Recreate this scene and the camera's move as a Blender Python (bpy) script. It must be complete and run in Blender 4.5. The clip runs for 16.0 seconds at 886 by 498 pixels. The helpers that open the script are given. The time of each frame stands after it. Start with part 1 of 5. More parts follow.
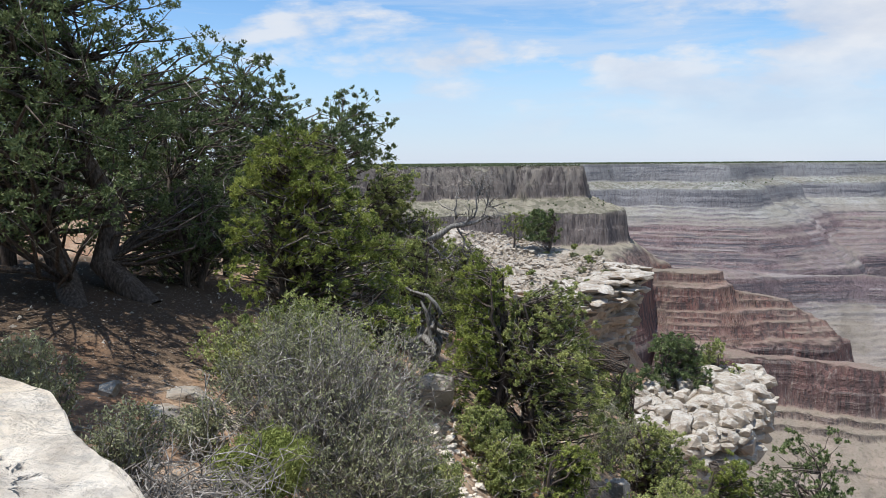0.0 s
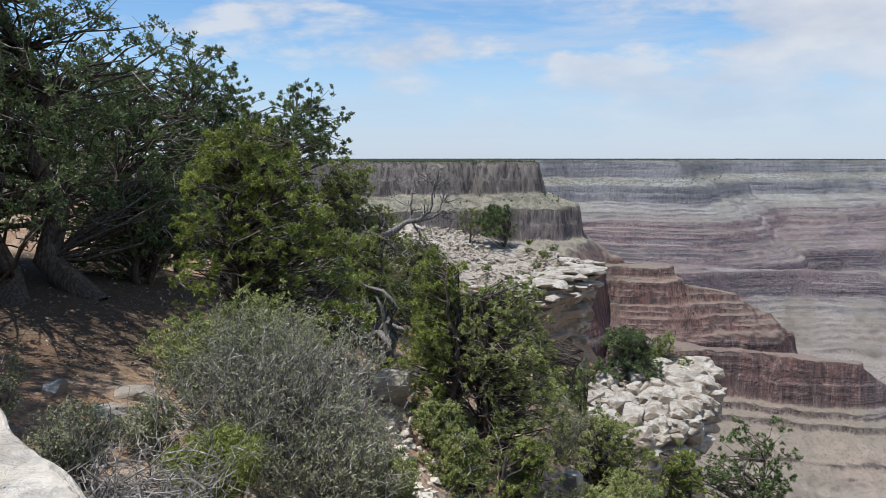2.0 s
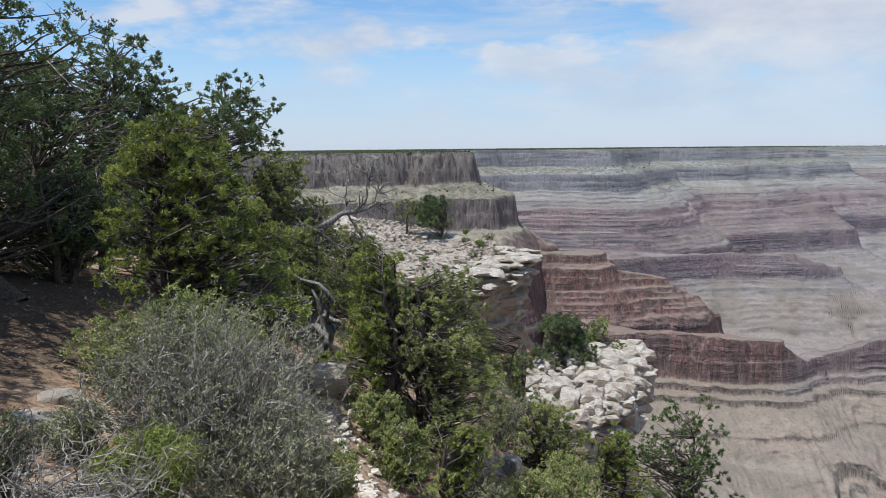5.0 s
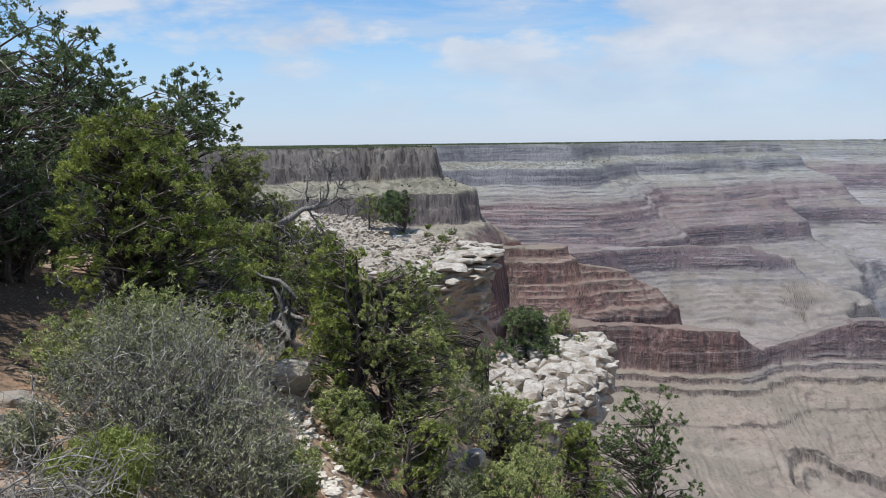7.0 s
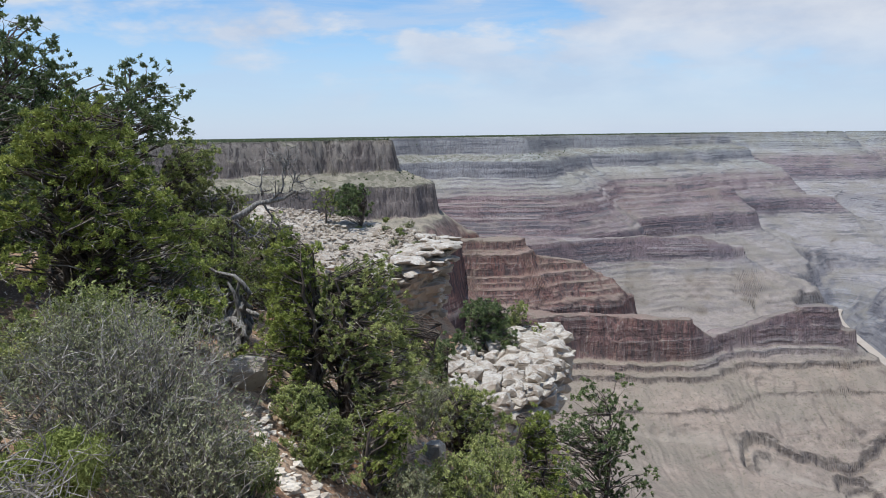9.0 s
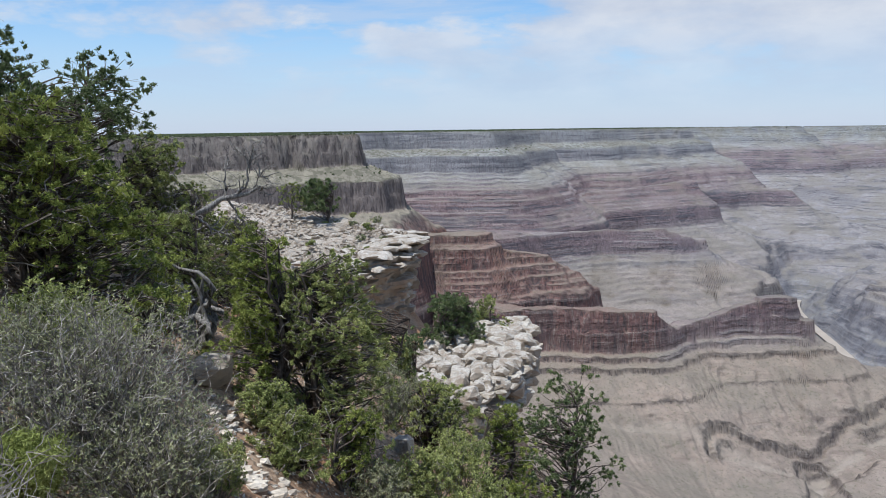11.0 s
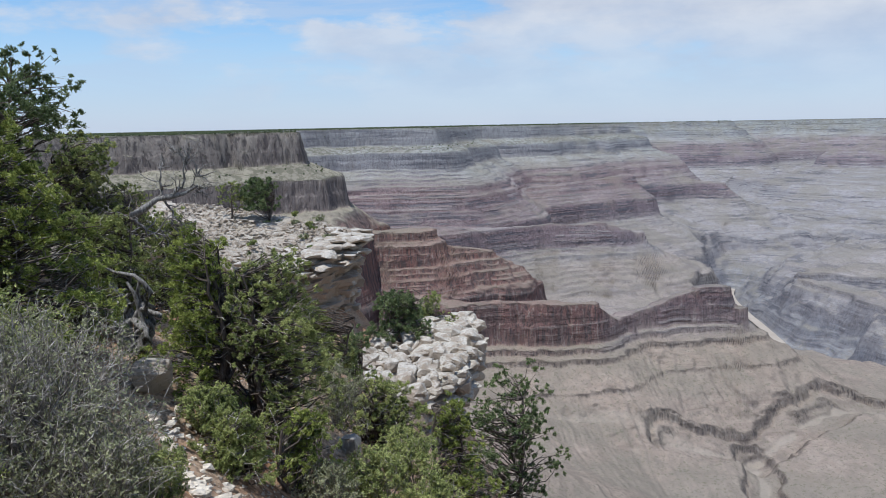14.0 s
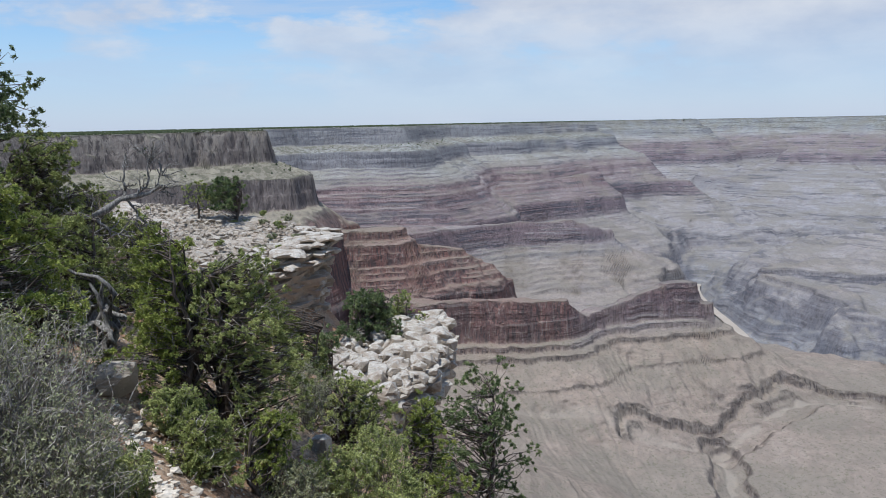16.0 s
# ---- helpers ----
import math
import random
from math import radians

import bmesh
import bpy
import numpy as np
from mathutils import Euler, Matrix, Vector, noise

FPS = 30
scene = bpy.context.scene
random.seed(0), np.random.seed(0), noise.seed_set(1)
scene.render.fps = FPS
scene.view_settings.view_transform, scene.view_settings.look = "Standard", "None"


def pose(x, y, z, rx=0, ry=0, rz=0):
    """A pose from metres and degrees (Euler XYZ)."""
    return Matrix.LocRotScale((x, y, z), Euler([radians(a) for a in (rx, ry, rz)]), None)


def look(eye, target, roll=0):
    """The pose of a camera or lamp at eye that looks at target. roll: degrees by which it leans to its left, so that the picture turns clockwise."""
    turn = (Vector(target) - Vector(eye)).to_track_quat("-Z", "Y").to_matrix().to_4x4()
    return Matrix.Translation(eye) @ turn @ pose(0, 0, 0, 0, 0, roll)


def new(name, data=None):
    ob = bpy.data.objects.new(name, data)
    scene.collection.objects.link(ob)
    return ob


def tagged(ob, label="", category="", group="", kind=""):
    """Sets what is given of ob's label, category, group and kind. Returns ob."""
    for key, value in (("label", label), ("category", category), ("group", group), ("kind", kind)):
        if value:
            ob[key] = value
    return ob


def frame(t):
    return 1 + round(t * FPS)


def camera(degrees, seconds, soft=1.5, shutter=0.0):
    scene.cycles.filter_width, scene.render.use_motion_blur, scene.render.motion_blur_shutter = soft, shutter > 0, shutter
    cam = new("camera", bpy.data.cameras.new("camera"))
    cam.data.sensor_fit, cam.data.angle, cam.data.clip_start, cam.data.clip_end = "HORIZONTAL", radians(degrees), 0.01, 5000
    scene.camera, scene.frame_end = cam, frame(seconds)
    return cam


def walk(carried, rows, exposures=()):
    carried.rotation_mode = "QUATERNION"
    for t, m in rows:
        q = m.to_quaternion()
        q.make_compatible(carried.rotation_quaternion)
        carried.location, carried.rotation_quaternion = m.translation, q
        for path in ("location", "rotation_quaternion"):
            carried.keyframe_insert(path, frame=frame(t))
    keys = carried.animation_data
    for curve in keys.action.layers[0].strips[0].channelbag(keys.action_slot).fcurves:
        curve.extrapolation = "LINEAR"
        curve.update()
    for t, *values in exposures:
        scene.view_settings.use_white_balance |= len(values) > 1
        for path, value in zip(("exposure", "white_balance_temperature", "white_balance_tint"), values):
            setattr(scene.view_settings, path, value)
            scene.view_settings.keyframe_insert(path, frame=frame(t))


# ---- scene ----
cam = camera(63.78, 16.0, soft=0.8)
walk(cam, [
    (0, pose(-0.000, 0.000, 1.650, 82.88, 0.44, 12.27)),
    (0.5, pose(0.004, 0.000, 1.649, 82.79, 0.39, 11.40)),
    (1, pose(0.009, 0.000, 1.648, 82.66, 0.45, 10.47)),
    (1.5, pose(0.013, 0.000, 1.647, 82.58, 0.30, 9.65)),
    (2, pose(0.017, 0.000, 1.646, 82.50, 0.04, 8.78)),
    (2.5, pose(0.021, 0.000, 1.645, 82.34, 0.17, 8.01)),
    (3, pose(0.024, 0.000, 1.644, 82.25, 0.46, 7.26)),
    (3.5, pose(0.029, 0.000, 1.643, 82.19, 0.69, 6.29)),
    (4, pose(0.034, 0.000, 1.642, 82.06, 0.61, 5.26)),
    (6.5, pose(0.052, 0.000, 1.637, 81.38, 0.70, 1.45)),
    (7, pose(0.057, 0.000, 1.636, 81.31, 0.68, 0.58)),
    (7.5, pose(0.061, 0.000, 1.635, 81.15, 0.80, -0.35)),
    (8, pose(0.065, 0.000, 1.634, 81.07, 0.79, -1.24)),
    (8.5, pose(0.070, 0.000, 1.633, 80.85, 0.92, -2.15)),
    (9, pose(0.073, 0.000, 1.632, 80.70, 0.80, -2.85)),
    (11.5, pose(0.089, 0.000, 1.628, 80.17, 0.85, -6.13)),
    (12, pose(0.092, 0.000, 1.627, 80.12, 0.93, -6.83)),
    (12.5, pose(0.097, 0.000, 1.626, 80.06, 0.88, -7.73)),
    (13, pose(0.101, 0.000, 1.625, 79.99, 0.85, -8.53)),
    (13.5, pose(0.105, 0.000, 1.624, 79.94, 1.15, -9.33)),
    (14, pose(0.108, 0.000, 1.623, 79.91, 1.14, -10.07)),
    (14.5, pose(0.111, 0.000, 1.622, 79.90, 1.05, -10.73)),
    (15, pose(0.114, 0.000, 1.621, 79.91, 1.10, -11.37)),
    (15.5, pose(0.117, 0.000, 1.621, 79.87, 1.26, -11.94)),
    (16, pose(0.120, 0.000, 1.620, 79.74, 1.18, -12.53)),
], [(0, 0.12, 6450, 10), (0.8, -0.04, 6400, 10), (4, -0.05, 6300, 10), (8, -0.05, 6220, 10), (12, -0.08, 6100, 10), (16, -0.13, 6050, 10)])

# ---- daylight: high sun behind and to the left, blue sky with thin cloud ----
SUN_AZ, SUN_EL = -124.0, 71.0
sun_data = bpy.data.lights.new("sun", "SUN")
sun_data.energy, sun_data.angle, sun_data.color = 5.0, radians(0.53), (1.0, 0.97, 0.92)
sun = new("sun", sun_data)
sun.matrix_world = look((0, 0, 0), (-math.sin(radians(SUN_AZ)) * math.cos(radians(SUN_EL)), -math.cos(radians(SUN_AZ)) * math.cos(radians(SUN_EL)), -math.sin(radians(SUN_EL))))

world = bpy.data.worlds.new("sky")
scene.world = world
world.use_nodes = True


def wire(tree, kind, **sets):
    """A node of a tree with its inputs set: a value, or another node's socket."""
    node = tree.nodes.new(kind)
    for key, value in sets.items():
        k = key[1:] if key[0] == "i" and key[1:].isdigit() else key.replace("_", " ")
        s = node.inputs[int(k)] if k.isdigit() else node.inputs[k]
        if isinstance(value, bpy.types.NodeSocket):
            tree.links.new(value, s)
        else:
            s.default_value = value
    return node


def m2(tree, op, a, b=0.0, c=0.0, clamp=False):
    n = wire(tree, "ShaderNodeMath", i0=a, i1=b, i2=c)
    n.operation, n.use_clamp = op, clamp
    return n.outputs[0]


def blend(tree, fac, a, b, mode="MIX"):
    n = tree.nodes.new("ShaderNodeMix")
    n.data_type, n.blend_type = "RGBA", mode
    for i, v in ((0, fac), (6, a), (7, b)):
        if isinstance(v, bpy.types.NodeSocket):
            tree.links.new(v, n.inputs[i])
        else:
            n.inputs[i].default_value = v if i == 0 else (*v[:3], 1.0)
    return n.outputs[2]


def ramp(tree, fac, stops, interp="LINEAR"):
    n = wire(tree, "ShaderNodeValToRGB", Fac=fac)
    n.color_ramp.interpolation = interp
    while len(n.color_ramp.elements) < len(stops):
        n.color_ramp.elements.new(0.5)
    for e, (pos, col) in zip(n.color_ramp.elements, stops):
        e.position = pos
        e.color = (col, col, col, 1) if isinstance(col, (int, float)) else (*col, 1)
    return n.outputs[0]


def fractal(tree, vec, scale, detail=5.0, rough=0.55, distortion=0.0):
    return wire(tree, "ShaderNodeTexNoise", Vector=vec, Scale=scale, Detail=detail, Roughness=rough, Distortion=distortion).outputs[0]


def sky_world():
    t = world.node_tree
    t.nodes.clear()
    sky = t.nodes.new("ShaderNodeTexSky")
    sky.sky_type, sky.sun_disc = "NISHITA", False
    sky.sun_elevation, sky.sun_rotation = radians(SUN_EL), radians(SUN_AZ)
    sky.altitude, sky.air_density, sky.dust_density, sky.ozone_density = 2100.0, 1.25, 0.25, 3.0
    way = wire(t, "ShaderNodeTexCoord").outputs["Generated"]
    sep = wire(t, "ShaderNodeSeparateXYZ", Vector=way)
    up = m2(t, "MAXIMUM", sep.outputs[2], 0.0)
    # bands of cloud, wider than high
    band = wire(t, "ShaderNodeMapping", Vector=way, Scale=(1.0, 1.0, 3.6), Location=(0.35, 0.2, 0.1)).outputs[0]
    wisps = fractal(t, band, 2.3, 9.0, 0.56, 0.25)
    puffs = fractal(t, wire(t, "ShaderNodeMapping", Vector=way, Scale=(1.0, 1.0, 2.4), Location=(1.7, 7.4, 0.3)).outputs[0], 7.5, 9.0, 0.55, 0.1)
    # the cloud deck thickens towards the canyon's side of the sky
    side = m2(t, "MULTIPLY_ADD", sep.outputs[0], 0.15, -0.015)
    cover = m2(t, "ADD", m2(t, "ADD", m2(t, "MULTIPLY", wisps, 0.78), m2(t, "MULTIPLY", puffs, 0.30)), side)
    cover = m2(t, "SUBTRACT", cover, ramp(t, up, [(0.26, 0.0), (0.55, 0.30)]))
    streaks = fractal(t, wire(t, "ShaderNodeMapping", Vector=way, Scale=(1.0, 1.0, 9.0), Location=(3.1, 0.7, 0.0)).outputs[0], 3.4, 8.0, 0.6, 0.4)
    high = ramp(t, m2(t, "ADD", streaks, side), [(0.44, 0.0), (0.62, 0.62)])
    thick = ramp(t, cover, [(0.485, 0.0), (0.52, 0.45), (0.55, 0.85), (0.64, 1.0)])
    bright = ramp(t, puffs, [(0.36, (3.7, 4.1, 4.85)), (0.62, (4.85, 5.05, 5.4))])
    veil = ramp(t, up, [(0.0, 0.80), (0.05, 0.70), (0.13, 0.22), (0.25, 0.03), (0.6, 0.0)])
    deep = wire(t, "ShaderNodeHueSaturation", Saturation=1.22, Value=1.0, Color=sky.outputs[0]).outputs[0]
    base = blend(t, veil, deep, (3.2, 4.0, 5.4))
    low = ramp(t, up, [(0.02, 0.12), (0.13, 1.0)])
    thick, high = m2(t, "MULTIPLY", thick, low), m2(t, "MULTIPLY", high, low)
    base = blend(t, high, base, (3.65, 4.35, 5.4))
    col = blend(t, thick, base, bright)
    back = wire(t, "ShaderNodeBackground", Color=col, Strength=0.15)
    wire(t, "ShaderNodeOutputWorld", Surface=back.outputs[0])


sky_world()


# ---- materials ----
def material(name, build, roughness=0.9, specular=0.25):
    mat = bpy.data.materials.new(name)
    mat.use_nodes = True
    t = mat.node_tree
    bsdf = t.nodes["Principled BSDF"]
    bsdf.inputs["Roughness"].default_value = roughness
    bsdf.inputs["Specular IOR Level"].default_value = specular
    place = wire(t, "ShaderNodeNewGeometry").outputs["Position"]
    colour, height, depth = build(t, place, bsdf)
    t.links.new(colour, bsdf.inputs["Base Color"])
    if height is not None:
        bump = wire(t, "ShaderNodeBump", Height=height, Strength=0.9, Distance=depth)
        t.links.new(bump.outputs[0], bsdf.inputs["Normal"])
    return mat


def strata_rock(t, place, bsdf):
    def given(name):
        node = t.nodes.new("ShaderNodeAttribute")
        node.attribute_name = name
        return node.outputs["Fac"]

    level, steep, haze_free, sand = given("level"), given("steep"), given("unhazed"), given("sand")
    wob = fractal(t, place, 0.012, 4.0)
    lev = m2(t, "ADD", level, m2(t, "MULTIPLY_ADD", wob, 9.0, -4.5))
    fac = m2(t, "DIVIDE", lev, -340.0)
    cliffs = ramp(t, fac, [(0.0, (0.30, 0.265, 0.225)), (0.08, (0.21, 0.18, 0.16)), (0.12, (0.25, 0.215, 0.19)), (0.19, (0.215, 0.18, 0.165)), (0.23, (0.25, 0.17, 0.145)),
                           (0.28, (0.235, 0.125, 0.10)), (0.36, (0.21, 0.115, 0.098)), (0.44, (0.215, 0.12, 0.105)), (0.50, (0.195, 0.115, 0.104)), (0.545, (0.20, 0.13, 0.115)),
                           (0.58, (0.25, 0.205, 0.165)), (0.72, (0.235, 0.20, 0.165)), (0.80, (0.19, 0.16, 0.145)), (0.9, (0.175, 0.16, 0.155)), (1.0, (0.16, 0.15, 0.15))])
    slopes = ramp(t, fac, [(0.0, (0.101, 0.109, 0.071)), (0.015, (0.25, 0.235, 0.18)), (0.12, (0.30, 0.275, 0.21)), (0.22, (0.31, 0.275, 0.21)), (0.26, (0.275, 0.215, 0.17)),
                           (0.30, (0.25, 0.165, 0.135)), (0.40, (0.225, 0.15, 0.125)), (0.48, (0.25, 0.175, 0.145)), (0.55, (0.27, 0.215, 0.17)), (0.60, (0.295, 0.236, 0.19)), (0.72, (0.275, 0.222, 0.182)),
                           (0.80, (0.262, 0.215, 0.18)), (0.9, (0.215, 0.195, 0.175)), (1.0, (0.19, 0.175, 0.165))])
    base = blend(t, steep, slopes, cliffs)
    # far rock is greyed and blued: distance haze put into its colour
    hazed_rock = wire(t, "ShaderNodeHueSaturation", Saturation=0.75, Value=1.07, Color=blend(t, 0.3, base, slopes)).outputs[0]
    base = blend(t, haze_free, blend(t, 1.0, hazed_rock, (0.87, 0.975, 1.15), "MULTIPLY"), base)
    # cliff markings weaken with the painted haze as well
    steep_hazed = m2(t, "MULTIPLY", steep, m2(t, "MULTIPLY_ADD", haze_free, 0.7, 0.3))
    # thin beds that break off along their length
    bedvec = wire(t, "ShaderNodeMapping", Vector=place, Scale=(0.006, 0.006, 0.27)).outputs[0]
    beds = fractal(t, bedvec, 1.0, 4.0, 0.62)
    gap = fractal(t, place, 0.028, 5.0, 0.65)
    flat_xy = m2v(t, place, (0.0045, 0.0045, 0.0))
    stack = wire(t, "ShaderNodeCombineXYZ", i2=m2(t, "MULTIPLY", lev, 0.22)).outputs[0]
    both = wire(t, "ShaderNodeVectorMath", i0=flat_xy, i1=stack)
    lines = fractal(t, both.outputs[0], 1.0, 4.0, 0.6)
    # upright joints and dark varnish run down the cliffs
    joints = fractal(t, wire(t, "ShaderNodeMapping", Vector=place, Scale=(0.33, 0.33, 0.02)).outputs[0], 1.0, 5.0, 0.7)
    stain = fractal(t, wire(t, "ShaderNodeMapping", Vector=place, Scale=(0.05, 0.05, 0.015)).outputs[0], 1.0, 5.0, 0.66)
    base = blend(t, m2(t, "MULTIPLY", ramp(t, joints, [(0.43, 0.8), (0.48, 0.0)]), steep_hazed), base, (0.085, 0.074, 0.072))
    base = blend(t, m2(t, "MULTIPLY", ramp(t, stain, [(0.42, 0.5), (0.54, 0.0)]), steep_hazed), base, (0.11, 0.092, 0.09))
    base = blend(t, m2(t, "MULTIPLY", ramp(t, joints, [(0.55, 0.0), (0.66, 0.5)]), steep_hazed), base, (0.38, 0.34, 0.30))
    show = m2(t, "MULTIPLY", m2(t, "MULTIPLY_ADD", steep, 0.4, 0.6), m2(t, "MULTIPLY", ramp(t, gap, [(0.42, 0.0), (0.54, 1.0)]), ramp(t, fac, [(0.0, 0.2), (0.19, 0.15), (0.25, 0.8), (0.58, 0.8), (0.64, 0.4), (0.74, 0.5), (0.85, 0.3)])))
    base = blend(t, m2(t, "MULTIPLY", ramp(t, beds, [(0.41, 0.8), (0.46, 0.0)]), show), base, (0.10, 0.072, 0.068))
    base = blend(t, m2(t, "MULTIPLY", ramp(t, beds, [(0.54, 0.0), (0.62, 0.45)]), show), base, (0.38, 0.335, 0.295))
    # bed lines drawn on the haze-tinted far rock only
    far_show = m2(t, "MULTIPLY", m2(t, "SUBTRACT", 1.0, haze_free), ramp(t, gap, [(0.40, 0.3), (0.54, 1.0)]))
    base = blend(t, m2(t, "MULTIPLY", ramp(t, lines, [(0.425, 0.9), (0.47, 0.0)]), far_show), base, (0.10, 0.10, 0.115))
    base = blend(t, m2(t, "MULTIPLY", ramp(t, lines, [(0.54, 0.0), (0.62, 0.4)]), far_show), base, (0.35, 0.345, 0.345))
    # wisps of scree
    scree = fractal(t, place, 0.09, 8.0, 0.74, 0.6)
    loose = m2(t, "SUBTRACT", 1.0, steep)
    base = blend(t, m2(t, "MULTIPLY", ramp(t, scree, [(0.40, 0.4), (0.5, 0.0)]), loose), base, (0.17, 0.145, 0.12))
    base = blend(t, m2(t, "MULTIPLY", ramp(t, scree, [(0.53, 0.0), (0.63, 0.4)]), loose), base, (0.38, 0.32, 0.265))
    patch = fractal(t, place, 0.014, 6.0, 0.62)
    base = blend(t, m2(t, "MULTIPLY", ramp(t, patch, [(0.42, 0.55), (0.58, 0.0)]), loose), base, (0.20, 0.18, 0.145))
    scrub = fractal(t, place, 0.36, 3.0, 0.8)
    base = blend(t, m2(t, "MULTIPLY", ramp(t, scrub, [(0.54, 0.0), (0.64, 0.55)]), loose), base, (0.11, 0.115, 0.075))
    woods = fractal(t, place, 0.15, 4.0, 0.7)
    base = blend(t, m2(t, "MULTIPLY", m2(t, "MULTIPLY", ramp(t, woods, [(0.48, 0.0), (0.55, 0.6)]), loose), ramp(t, fac, [(0.13, 1.0), (0.2, 0.25), (0.3, 0.0)])), base, (0.095, 0.095, 0.065))
    base = blend(t, m2(t, "MULTIPLY", sand, 0.45), base, (0.36, 0.315, 0.26))
    height = m2(t, "ADD", m2(t, "MULTIPLY", m2(t, "MULTIPLY", beds, show), 1.2), m2(t, "ADD", m2(t, "MULTIPLY", m2(t, "MULTIPLY", joints, steep_hazed), 1.3), m2(t, "MULTIPLY", fractal(t, place, 0.13, 8.0, 0.72), 0.7)))
    return base, height, 3.0


def m2v(t, vec, by):
    n = wire(t, "ShaderNodeVectorMath", i0=vec, i1=by)
    n.operation = "MULTIPLY"
    return n.outputs[0]


def rim_soil(t, place, bsdf):
    big = fractal(t, place, 0.55, 5.0, 0.6)
    fine = fractal(t, place, 7.0, 6.0, 0.65)
    base = blend(t, ramp(t, big, [(0.40, 0.0), (0.58, 1.0)]), (0.33, 0.19, 0.11), (0.44, 0.32, 0.215))
    base = blend(t, ramp(t, fine, [(0.42, 0.65), (0.55, 0.0)]), base, (0.10, 0.065, 0.045))
    # brown needle litter among the pine trunks, darkened to paint in their shade
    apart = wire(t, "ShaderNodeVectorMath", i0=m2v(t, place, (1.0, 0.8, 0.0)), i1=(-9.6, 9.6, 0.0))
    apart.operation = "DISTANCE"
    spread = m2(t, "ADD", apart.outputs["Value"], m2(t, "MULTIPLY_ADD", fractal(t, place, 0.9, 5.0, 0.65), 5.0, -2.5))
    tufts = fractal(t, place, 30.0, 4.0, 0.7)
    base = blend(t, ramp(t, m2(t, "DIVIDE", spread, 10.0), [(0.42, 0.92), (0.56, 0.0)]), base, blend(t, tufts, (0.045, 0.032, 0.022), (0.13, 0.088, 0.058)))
    bits = fractal(t, place, 23.0, 3.0, 0.6)
    base = blend(t, ramp(t, bits, [(0.62, 0.0), (0.68, 0.8)]), base, (0.45, 0.40, 0.33))
    return base, m2(t, "ADD", fine, m2(t, "MULTIPLY", bits, 0.4)), 0.06


def limestone(low, high, dirt, side_tan=0.8):
    def build(t, place, bsdf):
        big = fractal(t, place, 0.9, 6.0, 0.6)
        bedv = wire(t, "ShaderNodeMapping", Vector=place, Scale=(0.5, 0.5, 5.0)).outputs[0]
        beds = fractal(t, bedv, 1.3, 6.0, 0.65)
        fine = fractal(t, place, 14.0, 7.0, 0.7)
        base = blend(t, ramp(t, big, [(0.35, 0.0), (0.65, 1.0)]), low, high)
        base = blend(t, ramp(t, beds, [(0.34, 0.55), (0.47, 0.0)]), base, (0.30, 0.255, 0.20))
        base = blend(t, ramp(t, fine, [(0.38, 0.8 * dirt), (0.49, 0.0)]), base, (0.25, 0.24, 0.22))
        rubble_tone = fractal(t, place, 1.7, 6.0, 0.75)
        base = blend(t, ramp(t, rubble_tone, [(0.42, dirt), (0.54, 0.0)]), base, (0.31, 0.25, 0.19))
        streak = fractal(t, wire(t, "ShaderNodeMapping", Vector=place, Scale=(1.5, 5.0, 5.0), Rotation=(0.0, 0.0, 0.6)).outputs[0], 1.6, 7.0, 0.7, 0.8)
        base = blend(t, ramp(t, streak, [(0.52, 0.0), (0.62, 0.6 * dirt)]), base, (0.34, 0.32, 0.29))
        pit = fractal(t, place, 5.5, 4.0, 0.6, 0.4)
        base = blend(t, ramp(t, pit, [(0.31, 0.75), (0.355, 0.0)]), base, (0.16, 0.14, 0.115))
        # steep faces take a darker tan, picked by their normal
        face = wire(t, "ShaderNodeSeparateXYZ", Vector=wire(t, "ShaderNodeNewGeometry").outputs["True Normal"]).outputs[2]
        base = blend(t, ramp(t, m2(t, "ADD", face, m2(t, "MULTIPLY_ADD", big, 0.5, -0.25)), [(0.25, side_tan), (0.62, 0.0)]), base, (0.34, 0.28, 0.21))
        relief = m2(t, "ADD", m2(t, "ADD", m2(t, "MULTIPLY", beds, 1.2), m2(t, "MULTIPLY", fine, 0.5)), m2(t, "ADD", m2(t, "MULTIPLY", streak, 0.6), ramp(t, pit, [(0.30, 0.0), (0.37, 0.8)])))
        return base, relief, 0.10
    return build


def bark(t, place, bsdf):
    v = wire(t, "ShaderNodeMapping", Vector=place, Scale=(9.0, 9.0, 2.2)).outputs[0]
    a = fractal(t, v, 2.6, 6.0, 0.7)
    return ramp(t, a, [(0.3, (0.035, 0.028, 0.023)), (0.52, (0.11, 0.09, 0.074)), (0.72, (0.22, 0.19, 0.165))]), a, 0.03


def dead_wood(t, place, bsdf):
    v = wire(t, "ShaderNodeMapping", Vector=place, Scale=(12.0, 12.0, 3.0)).outputs[0]
    a = fractal(t, v, 2.4, 6.0, 0.7)
    return ramp(t, a, [(0.32, (0.055, 0.05, 0.045)), (0.5, (0.19, 0.18, 0.165)), (0.72, (0.42, 0.40, 0.37))]), a, 0.02


